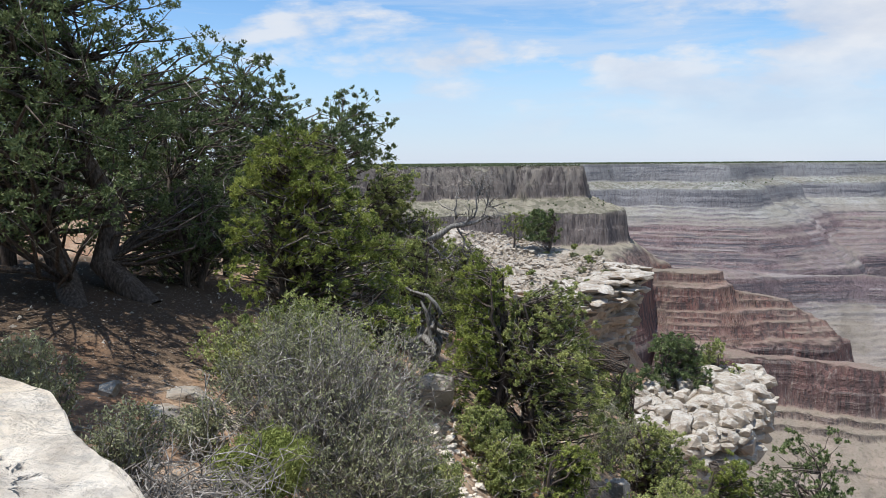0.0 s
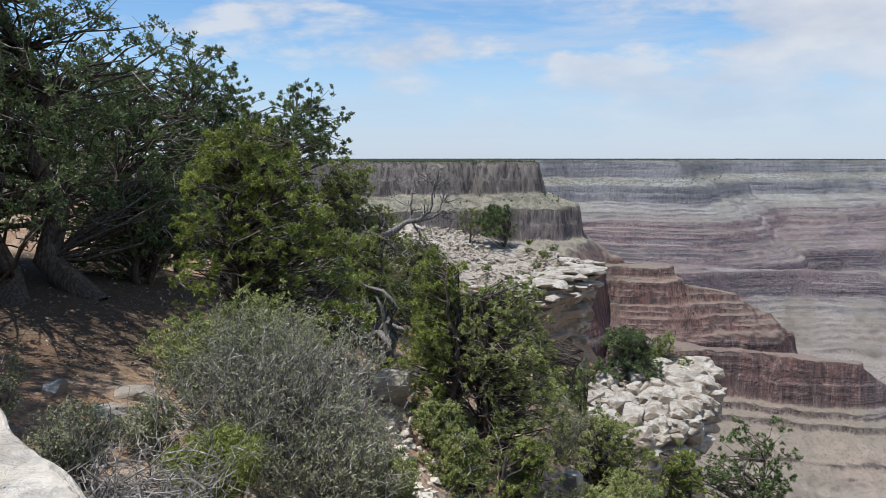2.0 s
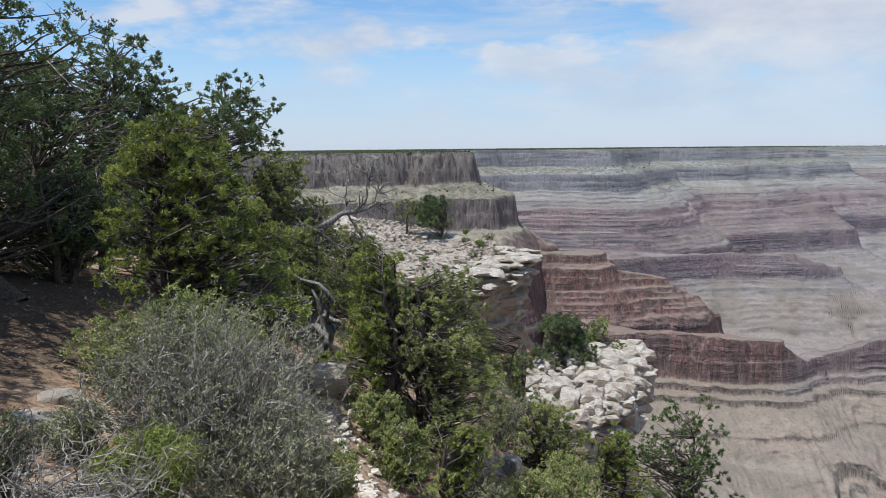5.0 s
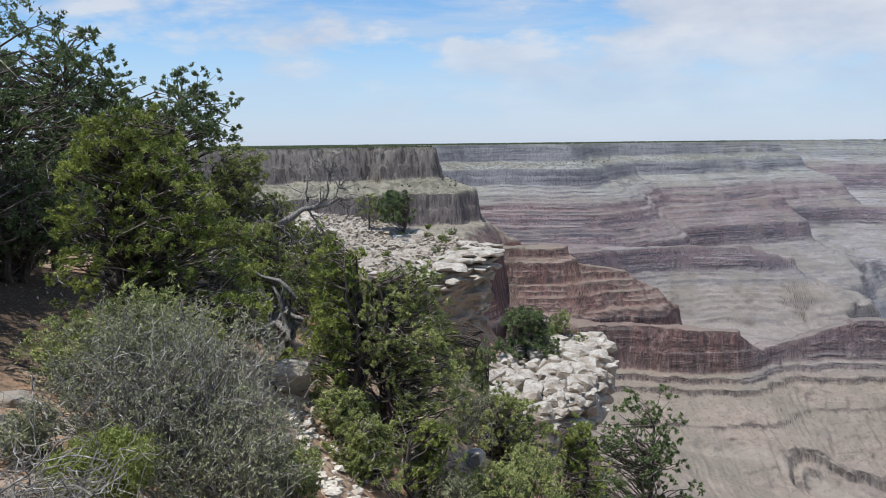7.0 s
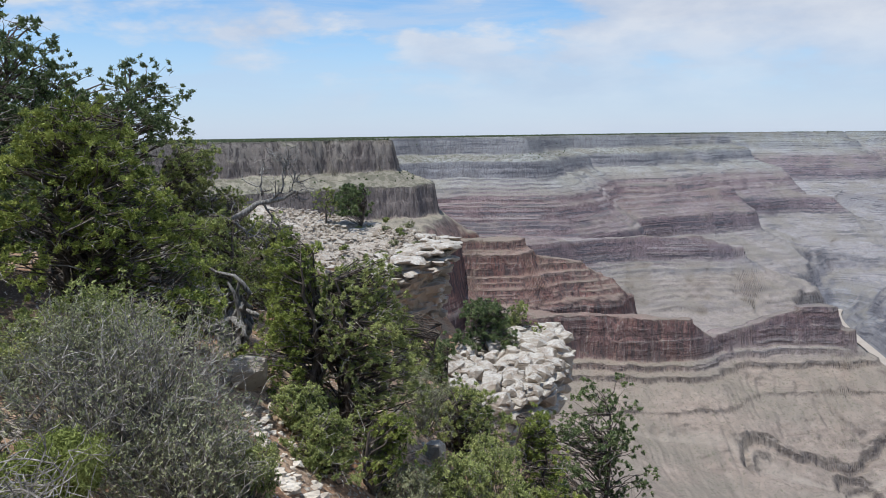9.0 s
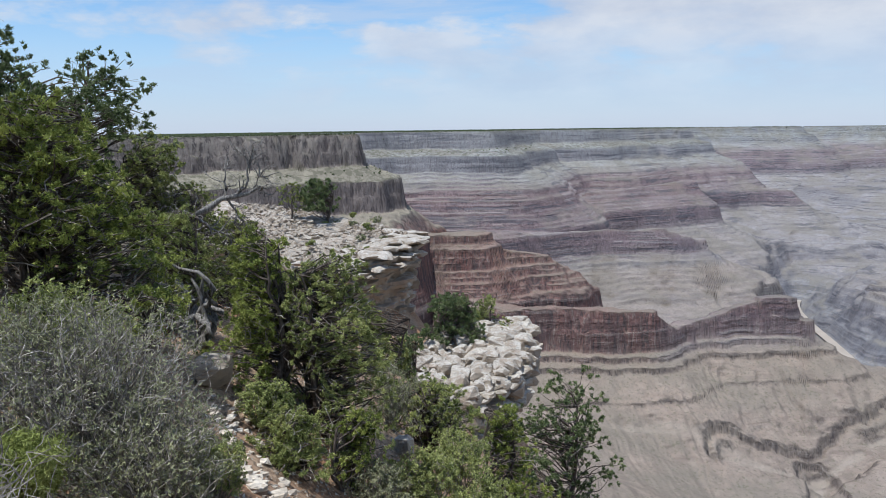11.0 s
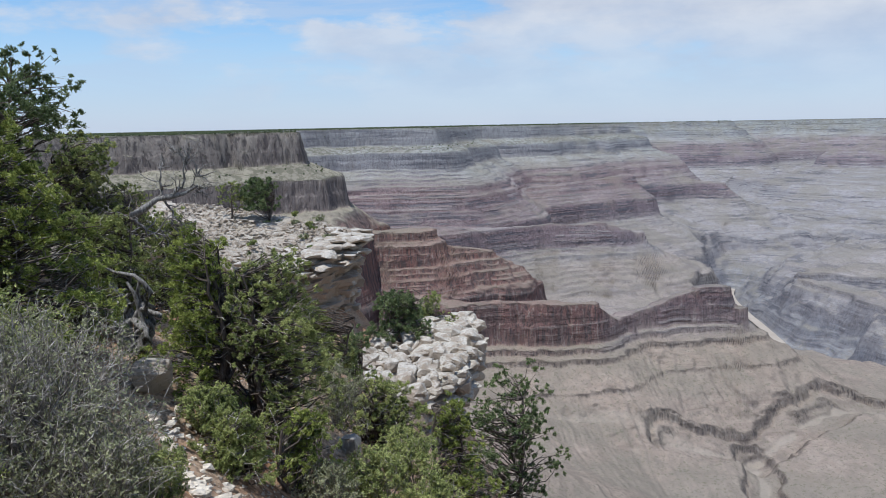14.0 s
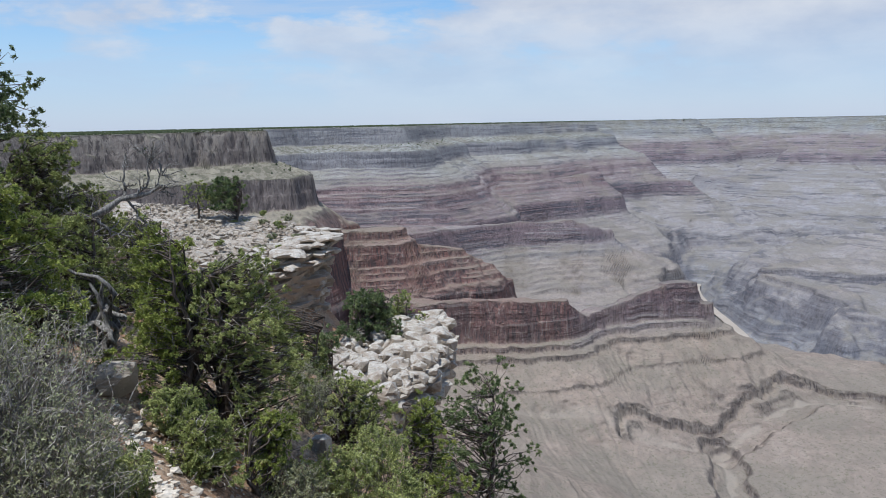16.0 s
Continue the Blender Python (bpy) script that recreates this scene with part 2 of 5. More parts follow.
def leafy(dark, mid, tip):
    def build(t, place, bsdf):
        isle = wire(t, "ShaderNodeNewGeometry").outputs["Random Per Island"]
        big = fractal(t, place, 1.6, 4.0, 0.6)
        k = m2(t, "ADD", m2(t, "MULTIPLY", isle, 0.5), m2(t, "MULTIPLY_ADD", big, 1.6, -0.55))
        col = ramp(t, k, [(0.08, dark), (0.36, mid), (0.78, tip)])
        thin = wire(t, "ShaderNodeBsdfTranslucent", Color=col)
        both = wire(t, "ShaderNodeMixShader", i0=0.16, i1=bsdf.outputs[0], i2=thin.outputs[0])
        t.links.new(both.outputs[0], t.nodes["Material Output"].inputs[0])
        return col, None, 0
    return build


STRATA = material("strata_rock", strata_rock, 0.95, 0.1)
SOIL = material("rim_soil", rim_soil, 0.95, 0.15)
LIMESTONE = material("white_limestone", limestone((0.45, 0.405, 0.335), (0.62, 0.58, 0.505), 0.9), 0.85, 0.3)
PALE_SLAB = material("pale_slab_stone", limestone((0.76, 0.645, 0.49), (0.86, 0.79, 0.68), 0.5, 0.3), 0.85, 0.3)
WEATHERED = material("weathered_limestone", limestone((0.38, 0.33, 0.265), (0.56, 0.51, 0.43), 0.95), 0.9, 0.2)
BARK = material("bark", bark, 0.95, 0.1)
DEADWOOD = material("grey_dead_wood", dead_wood, 0.85, 0.2)
TWIG = material("grey_brown_twig", lambda t, place, bsdf: (ramp(t, fractal(t, place, 9.0, 5.0, 0.7), [(0.3, (0.07, 0.06, 0.05)), (0.5, (0.19, 0.172, 0.148)), (0.66, (0.54, 0.50, 0.445))]), None, 0), 0.9, 0.15)
JUNIPER = material("juniper_leaf", leafy((0.045, 0.075, 0.02), (0.178, 0.222, 0.052), (0.39, 0.425, 0.11)), 0.7, 0.2)
PINYON = material("pinyon_leaf", leafy((0.028, 0.046, 0.02), (0.092, 0.132, 0.05), (0.22, 0.265, 0.11)), 0.65, 0.3)
OLIVE = material("olive_leaf", leafy((0.06, 0.08, 0.028), (0.21, 0.25, 0.08), (0.44, 0.46, 0.175)), 0.75, 0.2)
SAGE = material("grey_sage_leaf", leafy((0.08, 0.09, 0.045), (0.205, 0.215, 0.115), (0.38, 0.385, 0.225)), 0.8, 0.2)
LIME = material("rabbitbrush_leaf", leafy((0.11, 0.13, 0.03), (0.21, 0.245, 0.06), (0.31, 0.34, 0.11)), 0.75, 0.2)
FOREST = material("far_forest_leaf", leafy((0.035, 0.05, 0.025), (0.06, 0.08, 0.04), (0.09, 0.105, 0.055)), 0.9, 0.1)
WATER = material("muddy_river", lambda t, place, bsdf: (ramp(t, fractal(t, place, 0.05, 3.0), [(0.3, (0.33, 0.285, 0.235)), (0.7, (0.40, 0.35, 0.29))]), None, 0), 0.6, 0.3)


# ---- shape helpers ----
def polar(az, r, z=0.0):
    return Vector((r * math.sin(radians(az)), r * math.cos(radians(az)), z))


def fade(e0, e1, v):
    k = np.clip((v - e0) / (e1 - e0), 0.0, 1.0)
    return k * k * (3 - 2 * k)


def grain(x, y, seed=0):
    """Smooth lattice noise in about -1 to 1, for arrays."""
    xi, yi = np.floor(x).astype(np.int64), np.floor(y).astype(np.int64)
    fx, fy = x - xi, y - yi

    def corner(i, j):
        h = (i * 374761393 + j * 668265263 + seed * 974634777) & 0xFFFFFFFF
        h = ((h ^ (h >> 13)) * 1274126177) & 0xFFFFFFFF
        return ((h ^ (h >> 16)) & 0xFFFF) / 32767.5 - 1.0

    u, v = fx * fx * fx * (fx * (fx * 6 - 15) + 10), fy * fy * fy * (fy * (fy * 6 - 15) + 10)
    a, b, c, d = corner(xi, yi), corner(xi + 1, yi), corner(xi, yi + 1), corner(xi + 1, yi + 1)
    return a + (b - a) * u + (c - a) * v + (a - b - c + d) * u * v


def rough2(x, y, size, octaves=4, seed=0):
    out, amp = 0.0, 1.0
    for o in range(octaves):
        out = out + amp * grain(x / size + 17.3 * o, y / size - 9.1 * o, seed + o)
        size, amp = size * 0.5, amp * 0.5
    return out


def solid(name, verts, faces, mat, parent=None, label="", smooth=False):
    me = bpy.data.meshes.new(name)
    me.from_pydata([tuple(v) for v in verts], [], [tuple(f) for f in faces])
    me.materials.append(mat)
    if smooth:
        me.polygons.foreach_set("use_smooth", [True] * len(me.polygons))
    ob = new(name, me)
    if parent is not None:
        ob.parent = parent
    if label:
        tagged(ob, label)
    return ob


def quick(name, verts, tris, mat, parent=None, sides=3, smooth=False):
    """A mesh from arrays: verts n x 3, faces m x sides."""
    me = bpy.data.meshes.new(name)
    verts, tris = np.asarray(verts, np.float32), np.asarray(tris, np.int32)
    me.vertices.add(len(verts))
    me.vertices.foreach_set("co", verts.ravel())
    me.loops.add(tris.size)
    me.loops.foreach_set("vertex_index", tris.ravel())
    me.polygons.add(len(tris))
    me.polygons.foreach_set("loop_start", np.arange(0, tris.size, sides, dtype=np.int32))
    me.polygons.foreach_set("use_smooth", np.full(len(tris), smooth))
    me.materials.append(mat)
    me.update(calc_edges=True)
    ob = new(name, me)
    if parent is not None:
        ob.parent = parent
    return ob


# ---- the ground: rim, canyon walls, floor and plateau in one sheet ----
# run and level of each bed below the rim: cliff, slope, cliff, long red slope, ledges, red wall, ledges, talus, platform
BEDS = [(0, 0), (2, -5), (4, -15), (5, -16), (7, -28), (36, -41), (38, -53), (39, -54), (41, -67), (48, -71), (84, -92)]
ledge = random.Random(6)
while BEDS[-1][1] > -145:
    run, drop = BEDS[-1]
    face, rise, tread = ledge.choice((1.6, 2.4, 3.4, 6.0)) * ledge.uniform(0.8, 1.15), ledge.uniform(0.4, 0.9), ledge.uniform(1.5, 5.5)
    BEDS += [(run + rise, drop - face), (run + rise + tread, drop - face - 0.46 * tread)]
RED_END = BEDS[-1][0]
BEDS += [(RED_END + q, z) for q, z in ((4, -152), (7, -168), (8, -169), (10, -186), (16, -189), (17, -193), (26, -196), (27, -200), (52, -214), (53, -216), (95, -240), (220, -258), (730, -283), (5800, -298))]
RUN, DROP = np.array(BEDS, float).T


def inside(x, y, poly):
    out = np.zeros(x.shape, bool)
    for (x0, y0), (x1, y1) in zip(poly, poly[1:] + poly[:1]):
        if y0 != y1:
            out ^= ((y0 > y) != (y1 > y)) & (x < (x1 - x0) * (y - y0) / (y1 - y0) + x0)
    return out


def away(x, y, line, tops=None):
    """Distance from a line and, with tops, the height of the nearest place on it."""
    best, top = np.full(x.shape, 1e9), np.zeros(x.shape)
    for i in range(len(line) - 1):
        (x0, y0), (x1, y1) = line[i], line[i + 1]
        dx, dy = x1 - x0, y1 - y0
        s = np.clip(((x - x0) * dx + (y - y0) * dy) / (dx * dx + dy * dy), 0, 1)
        d = np.hypot(x - x0 - s * dx, y - y0 - s * dy)
        near = d < best
        best = np.where(near, d, best)
        if tops:
            top = np.where(near, tops[i] + s * (tops[i + 1] - tops[i]), top)
    return best, top


def plan(points):
    return [tuple(polar(a, r)[:2]) for a, r in points]


RIM = plan([(60, 2), (14, 14), (6, 36), (2, 46), (-14, 50), (-28, 62), (-36, 150), (-36, 350), (-26, 570), (-17, 612), (-9, 618), (-4.8, 640), (-2.1, 646), (-1.8, 668), (-3, 760), (-7, 900), (-7, 1150), (1, 1205), (5, 1205),
            (9, 1195), (10.2, 1240), (11, 1480), (13, 1620), (17, 1650), (20, 1800), (23.2, 1925), (24.4, 1990), (23, 2300), (20, 2900), (25, 3300), (31.4, 3450), (32.1, 3700), (30, 4600), (28, 9000), (-60, 9000), (-120, 9000),
            (-175, 3000), (150, 60)])
NORTH = plan([(32, 4700), (36, 4350), (40, 4500), (46, 4250), (60, 4300), (62, 9000), (30, 9000)])
SPURS = [  # bearing, distance and height along the crests of the lower ridges
    [(2.5, 668, -92), (8.8, 668, -94), (9.3, 670, -109), (13.5, 684, -117), (15.2, 690, -130), (15.8, 694, -145), (17.3, 696, -151)],
    [(6, 606, -148), (13, 606, -150), (19, 612, -151), (22, 618, -152), (23.5, 640, -172), (25, 660, -171), (28, 685, -162), (30.1, 700, -153), (31.6, 712, -152), (32.7, 712, -171), (33.7, 712, -190)],
    [(8, 1000, -140), (12.6, 1040, -150), (17.7, 1092, -151), (22.6, 1120, -152), (25.5, 1150, -170)],
    [(9, 1230, -105), (16, 1340, -118), (22, 1460, -112), (24.3, 1530, -104)],
    [(24.9, 1480, -188), (25.3, 1500, -192)],
    [(24, 1950, -95), (28, 1880, -135), (31.3, 1880, -150), (33, 1900, -195)],
    [(38.5, 3250, -112), (44, 3300, -110), (52, 3200, -105)],
    [(38, 2800, -200), (43, 2650, -190), (48, 2500, -190)],
    [(42.6, 1540, -222), (48, 1500, -200)],
    [(34, 3600, -130), (38, 3900, -100), (44, 3800, -90)],
]


def rounded(line, times=2):
    for _ in range(times):
        line = [line[0]] + [q for (x0, y0), (x1, y1) in zip(line, line[1:]) for q in ((0.75 * x0 + 0.25 * x1, 0.75 * y0 + 0.25 * y1), (0.25 * x0 + 0.75 * x1, 0.25 * y0 + 0.75 * y1))] + [line[-1]]
    return line


RIVER = rounded(plan([(46, 960), (40.5, 1000), (36.9, 1085), (35.2, 1190), (33.2, 1320), (32.2, 1430), (32.6, 1530), (34.2, 1590), (37.5, 1640), (40.5, 1740), (48, 1800), (60, 1900)]))
CREEK = rounded(plan([(58, 720), (46, 705), (41, 682), (38.4, 645), (36.5, 605), (34.8, 575), (31, 556), (28.5, 551)]), 1)
BRANCH = rounded(plan([(34.6, 578), (35.2, 545), (35.9, 505), (37, 440)]), 1)
WASH = rounded(plan([(14, 508), (16.7, 520), (22.4, 540), (26, 552), (31, 556)]), 1)
GORGES = [  # line, half width, depth
    (RIVER, 80, 74), (CREEK, 22, 8), (BRANCH, 15, 7), (plan([(33, 2760), (36, 2700), (39, 2720), (40.2, 2600)]), 60, 40), (plan([(46, 1330), (41, 1300), (37, 1290), (34, 1300)]), 26, 22)]
NEAR = [(0, 0.1, 0), (-60, 3, -0.2), (-40, 3, -0.3), (-40, 8, -1.05), (-37, 14, -0.65), (-46, 14, -0.4), (-35, 24, -1.3), (-28, 6, -1.25), (-26, 12, -1.5), (-19, 12, -1.9), (-20, 22, -2.5), (-12, 12, -2.75),
        (-11, 10.3, -3.2), (-13, 16, -2.9), (-14, 25, -3.4), (-9, 9, -3.1), (-3, 12, -4.4), (2, 14, -5.2), (4, 20, -8), (8, 30, -12), (12, 17, -8.8), (17, 22, -15), (20, 10, -8.5), (32, 10, -9), (45, 6, -4.5), (20, 30, -21), (20, 60, -44), (35, 60, -46), (60, 60, -46), (12, 60, -34), (90, 30, -28), (100, 4, -2), (180, 6, 0.3), (-120, 10, 0.5),
        (-80, 20, 0), (-60, 40, -1), (-11, 42, -8.5), (-14, 32, -5.5), (-7, 50, -14), (2, 52, -18), (-20, 45, -7.5), (-25, 60, -9.5), (-14, 60, -11), (-14, 82, -17), (-20, 82, -14), (-28, 82, -12), (-36, 60, -8), (-7, 86, -19), (-7, 72, -11), (-10, 100, -14), (3, 60, -14), (7, 56, -19), (11, 50, -19), (3, 44, -17), (-2, 38, -12.5), (8, 40, -16.5), (16, 46, -31), (35, 30, -25), (60, 20, -18)]


def near_ground():
    """A thin plate through the rim's heights; returns a function of x and y."""
    pts = np.array([tuple(polar(a, r)[:2]) for a, r, _ in NEAR])
    z = np.array([p[2] for p in NEAR])

    def kern(d2):
        return 0.5 * d2 * np.log(np.maximum(d2, 1e-9))

    n = len(pts)
    k = kern(((pts[:, None] - pts[None]) ** 2).sum(2)) + np.eye(n) * 0.8
    a = np.zeros((n + 3, n + 3))
    a[:n, :n], a[:n, n], a[:n, n + 1:], a[n, :n], a[n + 1:, :n] = k, 1, pts, 1, pts.T
    w = np.linalg.solve(a, np.concatenate([z, np.zeros(3)]))

    def height(x, y):
        out = w[n] + w[n + 1] * x + w[n + 2] * y
        for (px, py), wi in zip(pts, w[:n]):
            out = out + wi * kern((x - px) ** 2 + (y - py) ** 2)
        return out

    return height


NEAR_Z = near_ground()


def rim_height(x, y):
    x, y = np.asarray(x, float), np.asarray(y, float)
    r = np.hypot(x, y)
    lumps = 0.10 * rough2(x, y, 1.6, 4, 5) * fade(1.0, 4.0, r) + 0.3 * rough2(x, y, 9.0, 3, 8) * fade(8, 30, r)
    return NEAR_Z(np.clip(x, -90, 90), np.clip(y, -60, 120)) + lumps


def canyon_height(x, y):
    """Height, bed level, freedom from haze tint and sand of the canyon at arrays x, y."""
    shape = x.shape
    x, y = x.ravel(), y.ravel()
    r = np.hypot(x, y)
    table = -1.2 - 0.0047 * r
    bearing = np.degrees(np.arctan2(x, y))
    near = fade(1000, 700, r)
    # alcoves and buttresses: wide bays, then blocky joints
    bays = 17 * rough2(x, y, 160, 2, 1) + (9 - 3 * near) * rough2(x, y, 52, 2, 4)
    joints = near * (5.0 * rough2(x, y, 17, 3, 6) + 0.8 * np.round(1.6 * grain(x / 11.0, y / 11.0, 17)))
    ragged = (bays + joints) * fade(150, 500, r)
    d, _ = away(x, y, RIM + RIM[:1])
    d = np.where(inside(x, y, RIM), -d, d)
    d = d + np.maximum(d - 55, 0) * np.maximum(0.9 * fade(600, 470, r), 2.2 * fade(0.5, 5, bearing) * fade(700, 650, r))
    level = np.interp(np.maximum(d + 0.75 * ragged * fade(-60, 20, d), 0) * (1 - 0.3 * fade(900, 1200, r)), RUN, DROP)
    m = r > 3000
    dn, _ = away(x[m], y[m], NORTH + NORTH[:1])
    dn = np.where(inside(x[m], y[m], NORTH), -dn, dn)
    level[m] = np.maximum(level[m], np.interp(np.maximum(dn + 1.5 * ragged[m], 0) * 0.55, RUN, DROP))
    # the painted haze tint grows with distance
    unhazed = 1 - 0.78 * fade(830, 1050, r) - 0.22 * fade(1250, 2300, r)
    for n, crest in enumerate(SPURS):
        for (a0, r0, z0), (a1, r1, z1) in zip(crest, crest[1:]):
            m = np.abs(r - 0.5 * (r0 + r1)) < 420
            ds, top = away(x[m], y[m], plan([(a0, r0), (a1, r1)]), [z0, z1])
            start = np.interp(-top, -DROP, RUN)
            jag = 0.35 * bays[m] + 0.8 * joints[m] if n < 2 else (0.3 if n == 2 else 0.6) * ragged[m]
            level[m] = np.maximum(level[m], np.interp(start + np.maximum(ds + jag - 8, 0) * (1.0 if n < 2 else 0.75), RUN, DROP))
    # ledged mesas and side canyons of the far floor
    far = fade(1950, 2500, r)
    lumps = rough2(x, y, 520, 3, 51)
    level = np.where(far > 0, np.maximum(level, np.interp(RED_END + 12 + 230 * (1 - np.clip(lumps * 0.9 + 0.35, 0, 1)) + 400 * (1 - far), RUN, DROP)), level)
    # the floor of the side valley climbs towards the rim
    climb = -208 - 2.9 * np.maximum(bearing - 14, -6)
    level = np.maximum(level, climb + 26 * fade(470, 380, r) - 300 * fade(570, 620, r) - 300 * fade(29, 35, bearing))
    hills = fade(-205, -255, level)
    swell = 7 * rough2(x, y, 150, 4, 11)
    level = level + hills * swell
    # low ledges that step the platform
    terrace = level / 9.0 + 0.35 * rough2(x, y, 70, 3, 81)
    step = np.floor(terrace) + fade(0.0, 0.25, terrace - np.floor(terrace))
    level = level + fade(-212, -232, level) * fade(900, 1100, r) * fade(-0.6, 0.1, rough2(x, y, 120, 3, 83)) * 9.0 * (step - terrace)
    # thin ledges break the far slopes
    thin = level / 5.5 + 0.5 * rough2(x, y, 55, 3, 85)
    step = np.floor(thin) + fade(0.0, 0.3, thin - np.floor(thin))
    level = level + fade(-30, -45, level) * fade(-250, -235, level) * fade(900, 1050, r) * fade(-0.8, 0.1, rough2(x, y, 140, 3, 87)) * 5.0 * (step - thin)
    for line, wide, deep in GORGES:
        m = level < -200
        lev, sw = level[m], swell[m]
        g, _ = away(x[m], y[m], line)
        big = wide > 70
        g = g * (1 - 0.42 * fade(1250, 1050, r[m])) if big else g
        g = g + (0.28 if big else 0.2) * wide * rough2(x[m], y[m], wide * 0.9, 4, 21) * fade(4, wide * 0.4, g)
        drop = np.interp(g, [0, 7, 12, wide * 0.84, wide * 0.87, wide * 0.93, wide * 0.95, wide], [-deep, -deep, -deep + 2, -15 if big else -8, -9 if big else -2.5, -8 if big else -2, -3 if big else -1, 0])
        drop = drop * (1 - 0.8 * fade(1460, 1600, r[m])) if big else drop
        gully = (0.15 - np.abs(rough2(x[m], y[m], wide * 0.45, 4, 31))) * (11 if big else 4) * fade(10, 40, g) * fade(wide, wide * 0.6, g)
        depth = np.maximum(lev - (-258 + sw * 0.5 + drop + gully), 0) if big else -drop - gully
        lip = fade(wide, wide * 0.5, g) * 0.8 + 0.2 * (g < wide * 0.95)
        level[m] = np.where(g < wide, lev - depth * (lip if big else 1.0) - (7 * fade(wide * 0.97, wide * 0.93, g) * fade(wide * 0.4, wide * 0.6, g) if big else 0), lev)
    # the grey ridge borrows half the haze tint, the platform gets less
    unhazed = unhazed * (1 - 0.5 * fade(21.5, 24.5, bearing) * fade(-140, -150, level) * fade(-198, -190, level))
    unhazed = np.maximum(unhazed, 0.62 * fade(-190, -205, level) * fade(-262, -250, level) * fade(1750, 1150, r))
    rills = 1.2 * rough2(x, y, 30, 4, 41) * fade(-5, -30, level)
    # rills run down the talus fans, aslant towards the river
    runs = rough2((bearing + 0.045 * (r - 560)) / 0.7 + 0.9 * rough2(x, y, 60, 3, 3), r / 130, 1.0, 4, 61)
    chutes = -1.4 * (0.5 - np.abs(runs)) * fade(-199, -208, level) * (0.35 + 0.65 * fade(-252, -230, level)) * fade(1300, 900, r)
    washes = -(1.6 + 3.4 * fade(850, 1000, r)) * fade(0.22, 0.0, np.abs(rough2(x, y, 190, 4, 71))) * fade(-205, -235, level)
    bed, _ = away(x, y, WASH)
    bed = bed + 7 * rough2(x, y, 40, 3, 91)
    sand = 0.6 * fade(7, 2, bed)
    for line in (CREEK, BRANCH):
        sand = np.maximum(sand, fade(4, 1.5, away(x, y, line)[0] + 3 * rough2(x, y, 12, 2, 92)))
    return tuple(q.reshape(shape) for q in (table + level + rills + chutes + washes - 1.5 * sand, level, unhazed, sand))


def build_ground():
    az = np.concatenate([np.arange(-25, -17, 0.25), np.arange(-17, 46, 0.125), np.arange(46, 335, 4.0)])
    na = len(az)
    # towards the canyon the rings crowd where the walls are steep
    fine_r = np.concatenate([np.linspace(440, 829, 520), np.linspace(830, 1399, 430), np.linspace(1400, 2498, 360), np.geomspace(2505, 4950, 130)])
    a, r = np.meshgrid(np.radians(az), fine_r)
    zc, level, unhazed, sand = canyon_height(r * np.sin(a), r * np.cos(a))
    zc[520:, 1:-1] = (zc[520:, :-2] + 2 * zc[520:, 1:-1] + zc[520:, 2:]) / 4
    rise = np.degrees(np.arctan2(zc - 1.6, r))
    weight = np.abs(np.diff(rise, axis=0)) + 0.010 * np.diff(np.log(r), axis=0) * 57
    soft = np.pad(weight, ((0, 0), (8, 8)), mode="edge")
    weight = sum(soft[:, k:k + na] for k in range(17))
    cum = np.vstack([np.zeros((1, na)), np.cumsum(weight, axis=0)])
    steep = np.hypot(np.gradient(zc, axis=0) / np.gradient(r, axis=0), np.gradient(zc, axis=1) / (r * np.gradient(a, axis=1)))
    steep = fade(0.7, 1.5, steep)
    steep[:, 1:-1] = (steep[:, :-2] + 2 * steep[:, 1:-1] + steep[:, 2:]) / 4
    rows = 620
    far = np.zeros((5, rows, na))
    for c in range(na):
        want = np.interp(np.linspace(0, cum[-1, c], rows), cum[:, c], fine_r)
        far[0, :, c] = want
        for k, field in enumerate((zc, level, unhazed, steep)):
            far[k + 1, :, c] = np.interp(want, fine_r, field[:, c])
    sandy = np.stack([np.interp(far[0, :, c], fine_r, sand[:, c]) for c in range(na)], 1)
    near_r = np.concatenate([np.geomspace(0.5, 110, 84), np.geomspace(114, 250, 22), np.geomspace(254, 436, 56)])
    an, rn = np.meshgrid(np.radians(az), near_r)
    x, y = rn * np.sin(an), rn * np.cos(an)
    zn, level_n, unhazed_n, sand_n = canyon_height(x, y)
    mix = fade(60, 86, rn)
    zn = rim_height(x, y) * (1 - mix) + zn * mix
    steep_n = fade(0.75, 1.5, np.hypot(np.gradient(zn, axis=0) / np.gradient(rn, axis=0), np.gradient(zn, axis=1) / (rn * np.gradient(an, axis=1))))
    rr = np.concatenate([rn, far[0]])
    aa = np.concatenate([an, np.broadcast_to(np.radians(az), (rows, na))])
    z, level, unhazed, steep, sand = (np.concatenate(q) for q in ((zn, far[1]), (level_n, far[2]), (unhazed_n, far[3]), (steep_n, far[4]), (sand_n, sandy)))
    nr = len(rr)
    verts = np.stack([(rr * np.sin(aa)).ravel(), (rr * np.cos(aa)).ravel(), z.ravel()], 1)
    i = np.arange(nr - 1)[:, None] * na
    j = np.arange(na)[None]
    k = (j + 1) % na
    quads = np.stack([(i + j).ravel(), (i + k).ravel(), (i + na + k).ravel(), (i + na + j).ravel()], 1)[:, ::-1]
    verts = np.concatenate([verts, [[0, 0, z[0].mean()]]])
    level, steep, unhazed, sand = np.append(level, 0.0), np.append(steep, 0.0), np.append(unhazed, 0.0), np.append(sand, 0.0)
    rim = np.arange(0, na, 2)
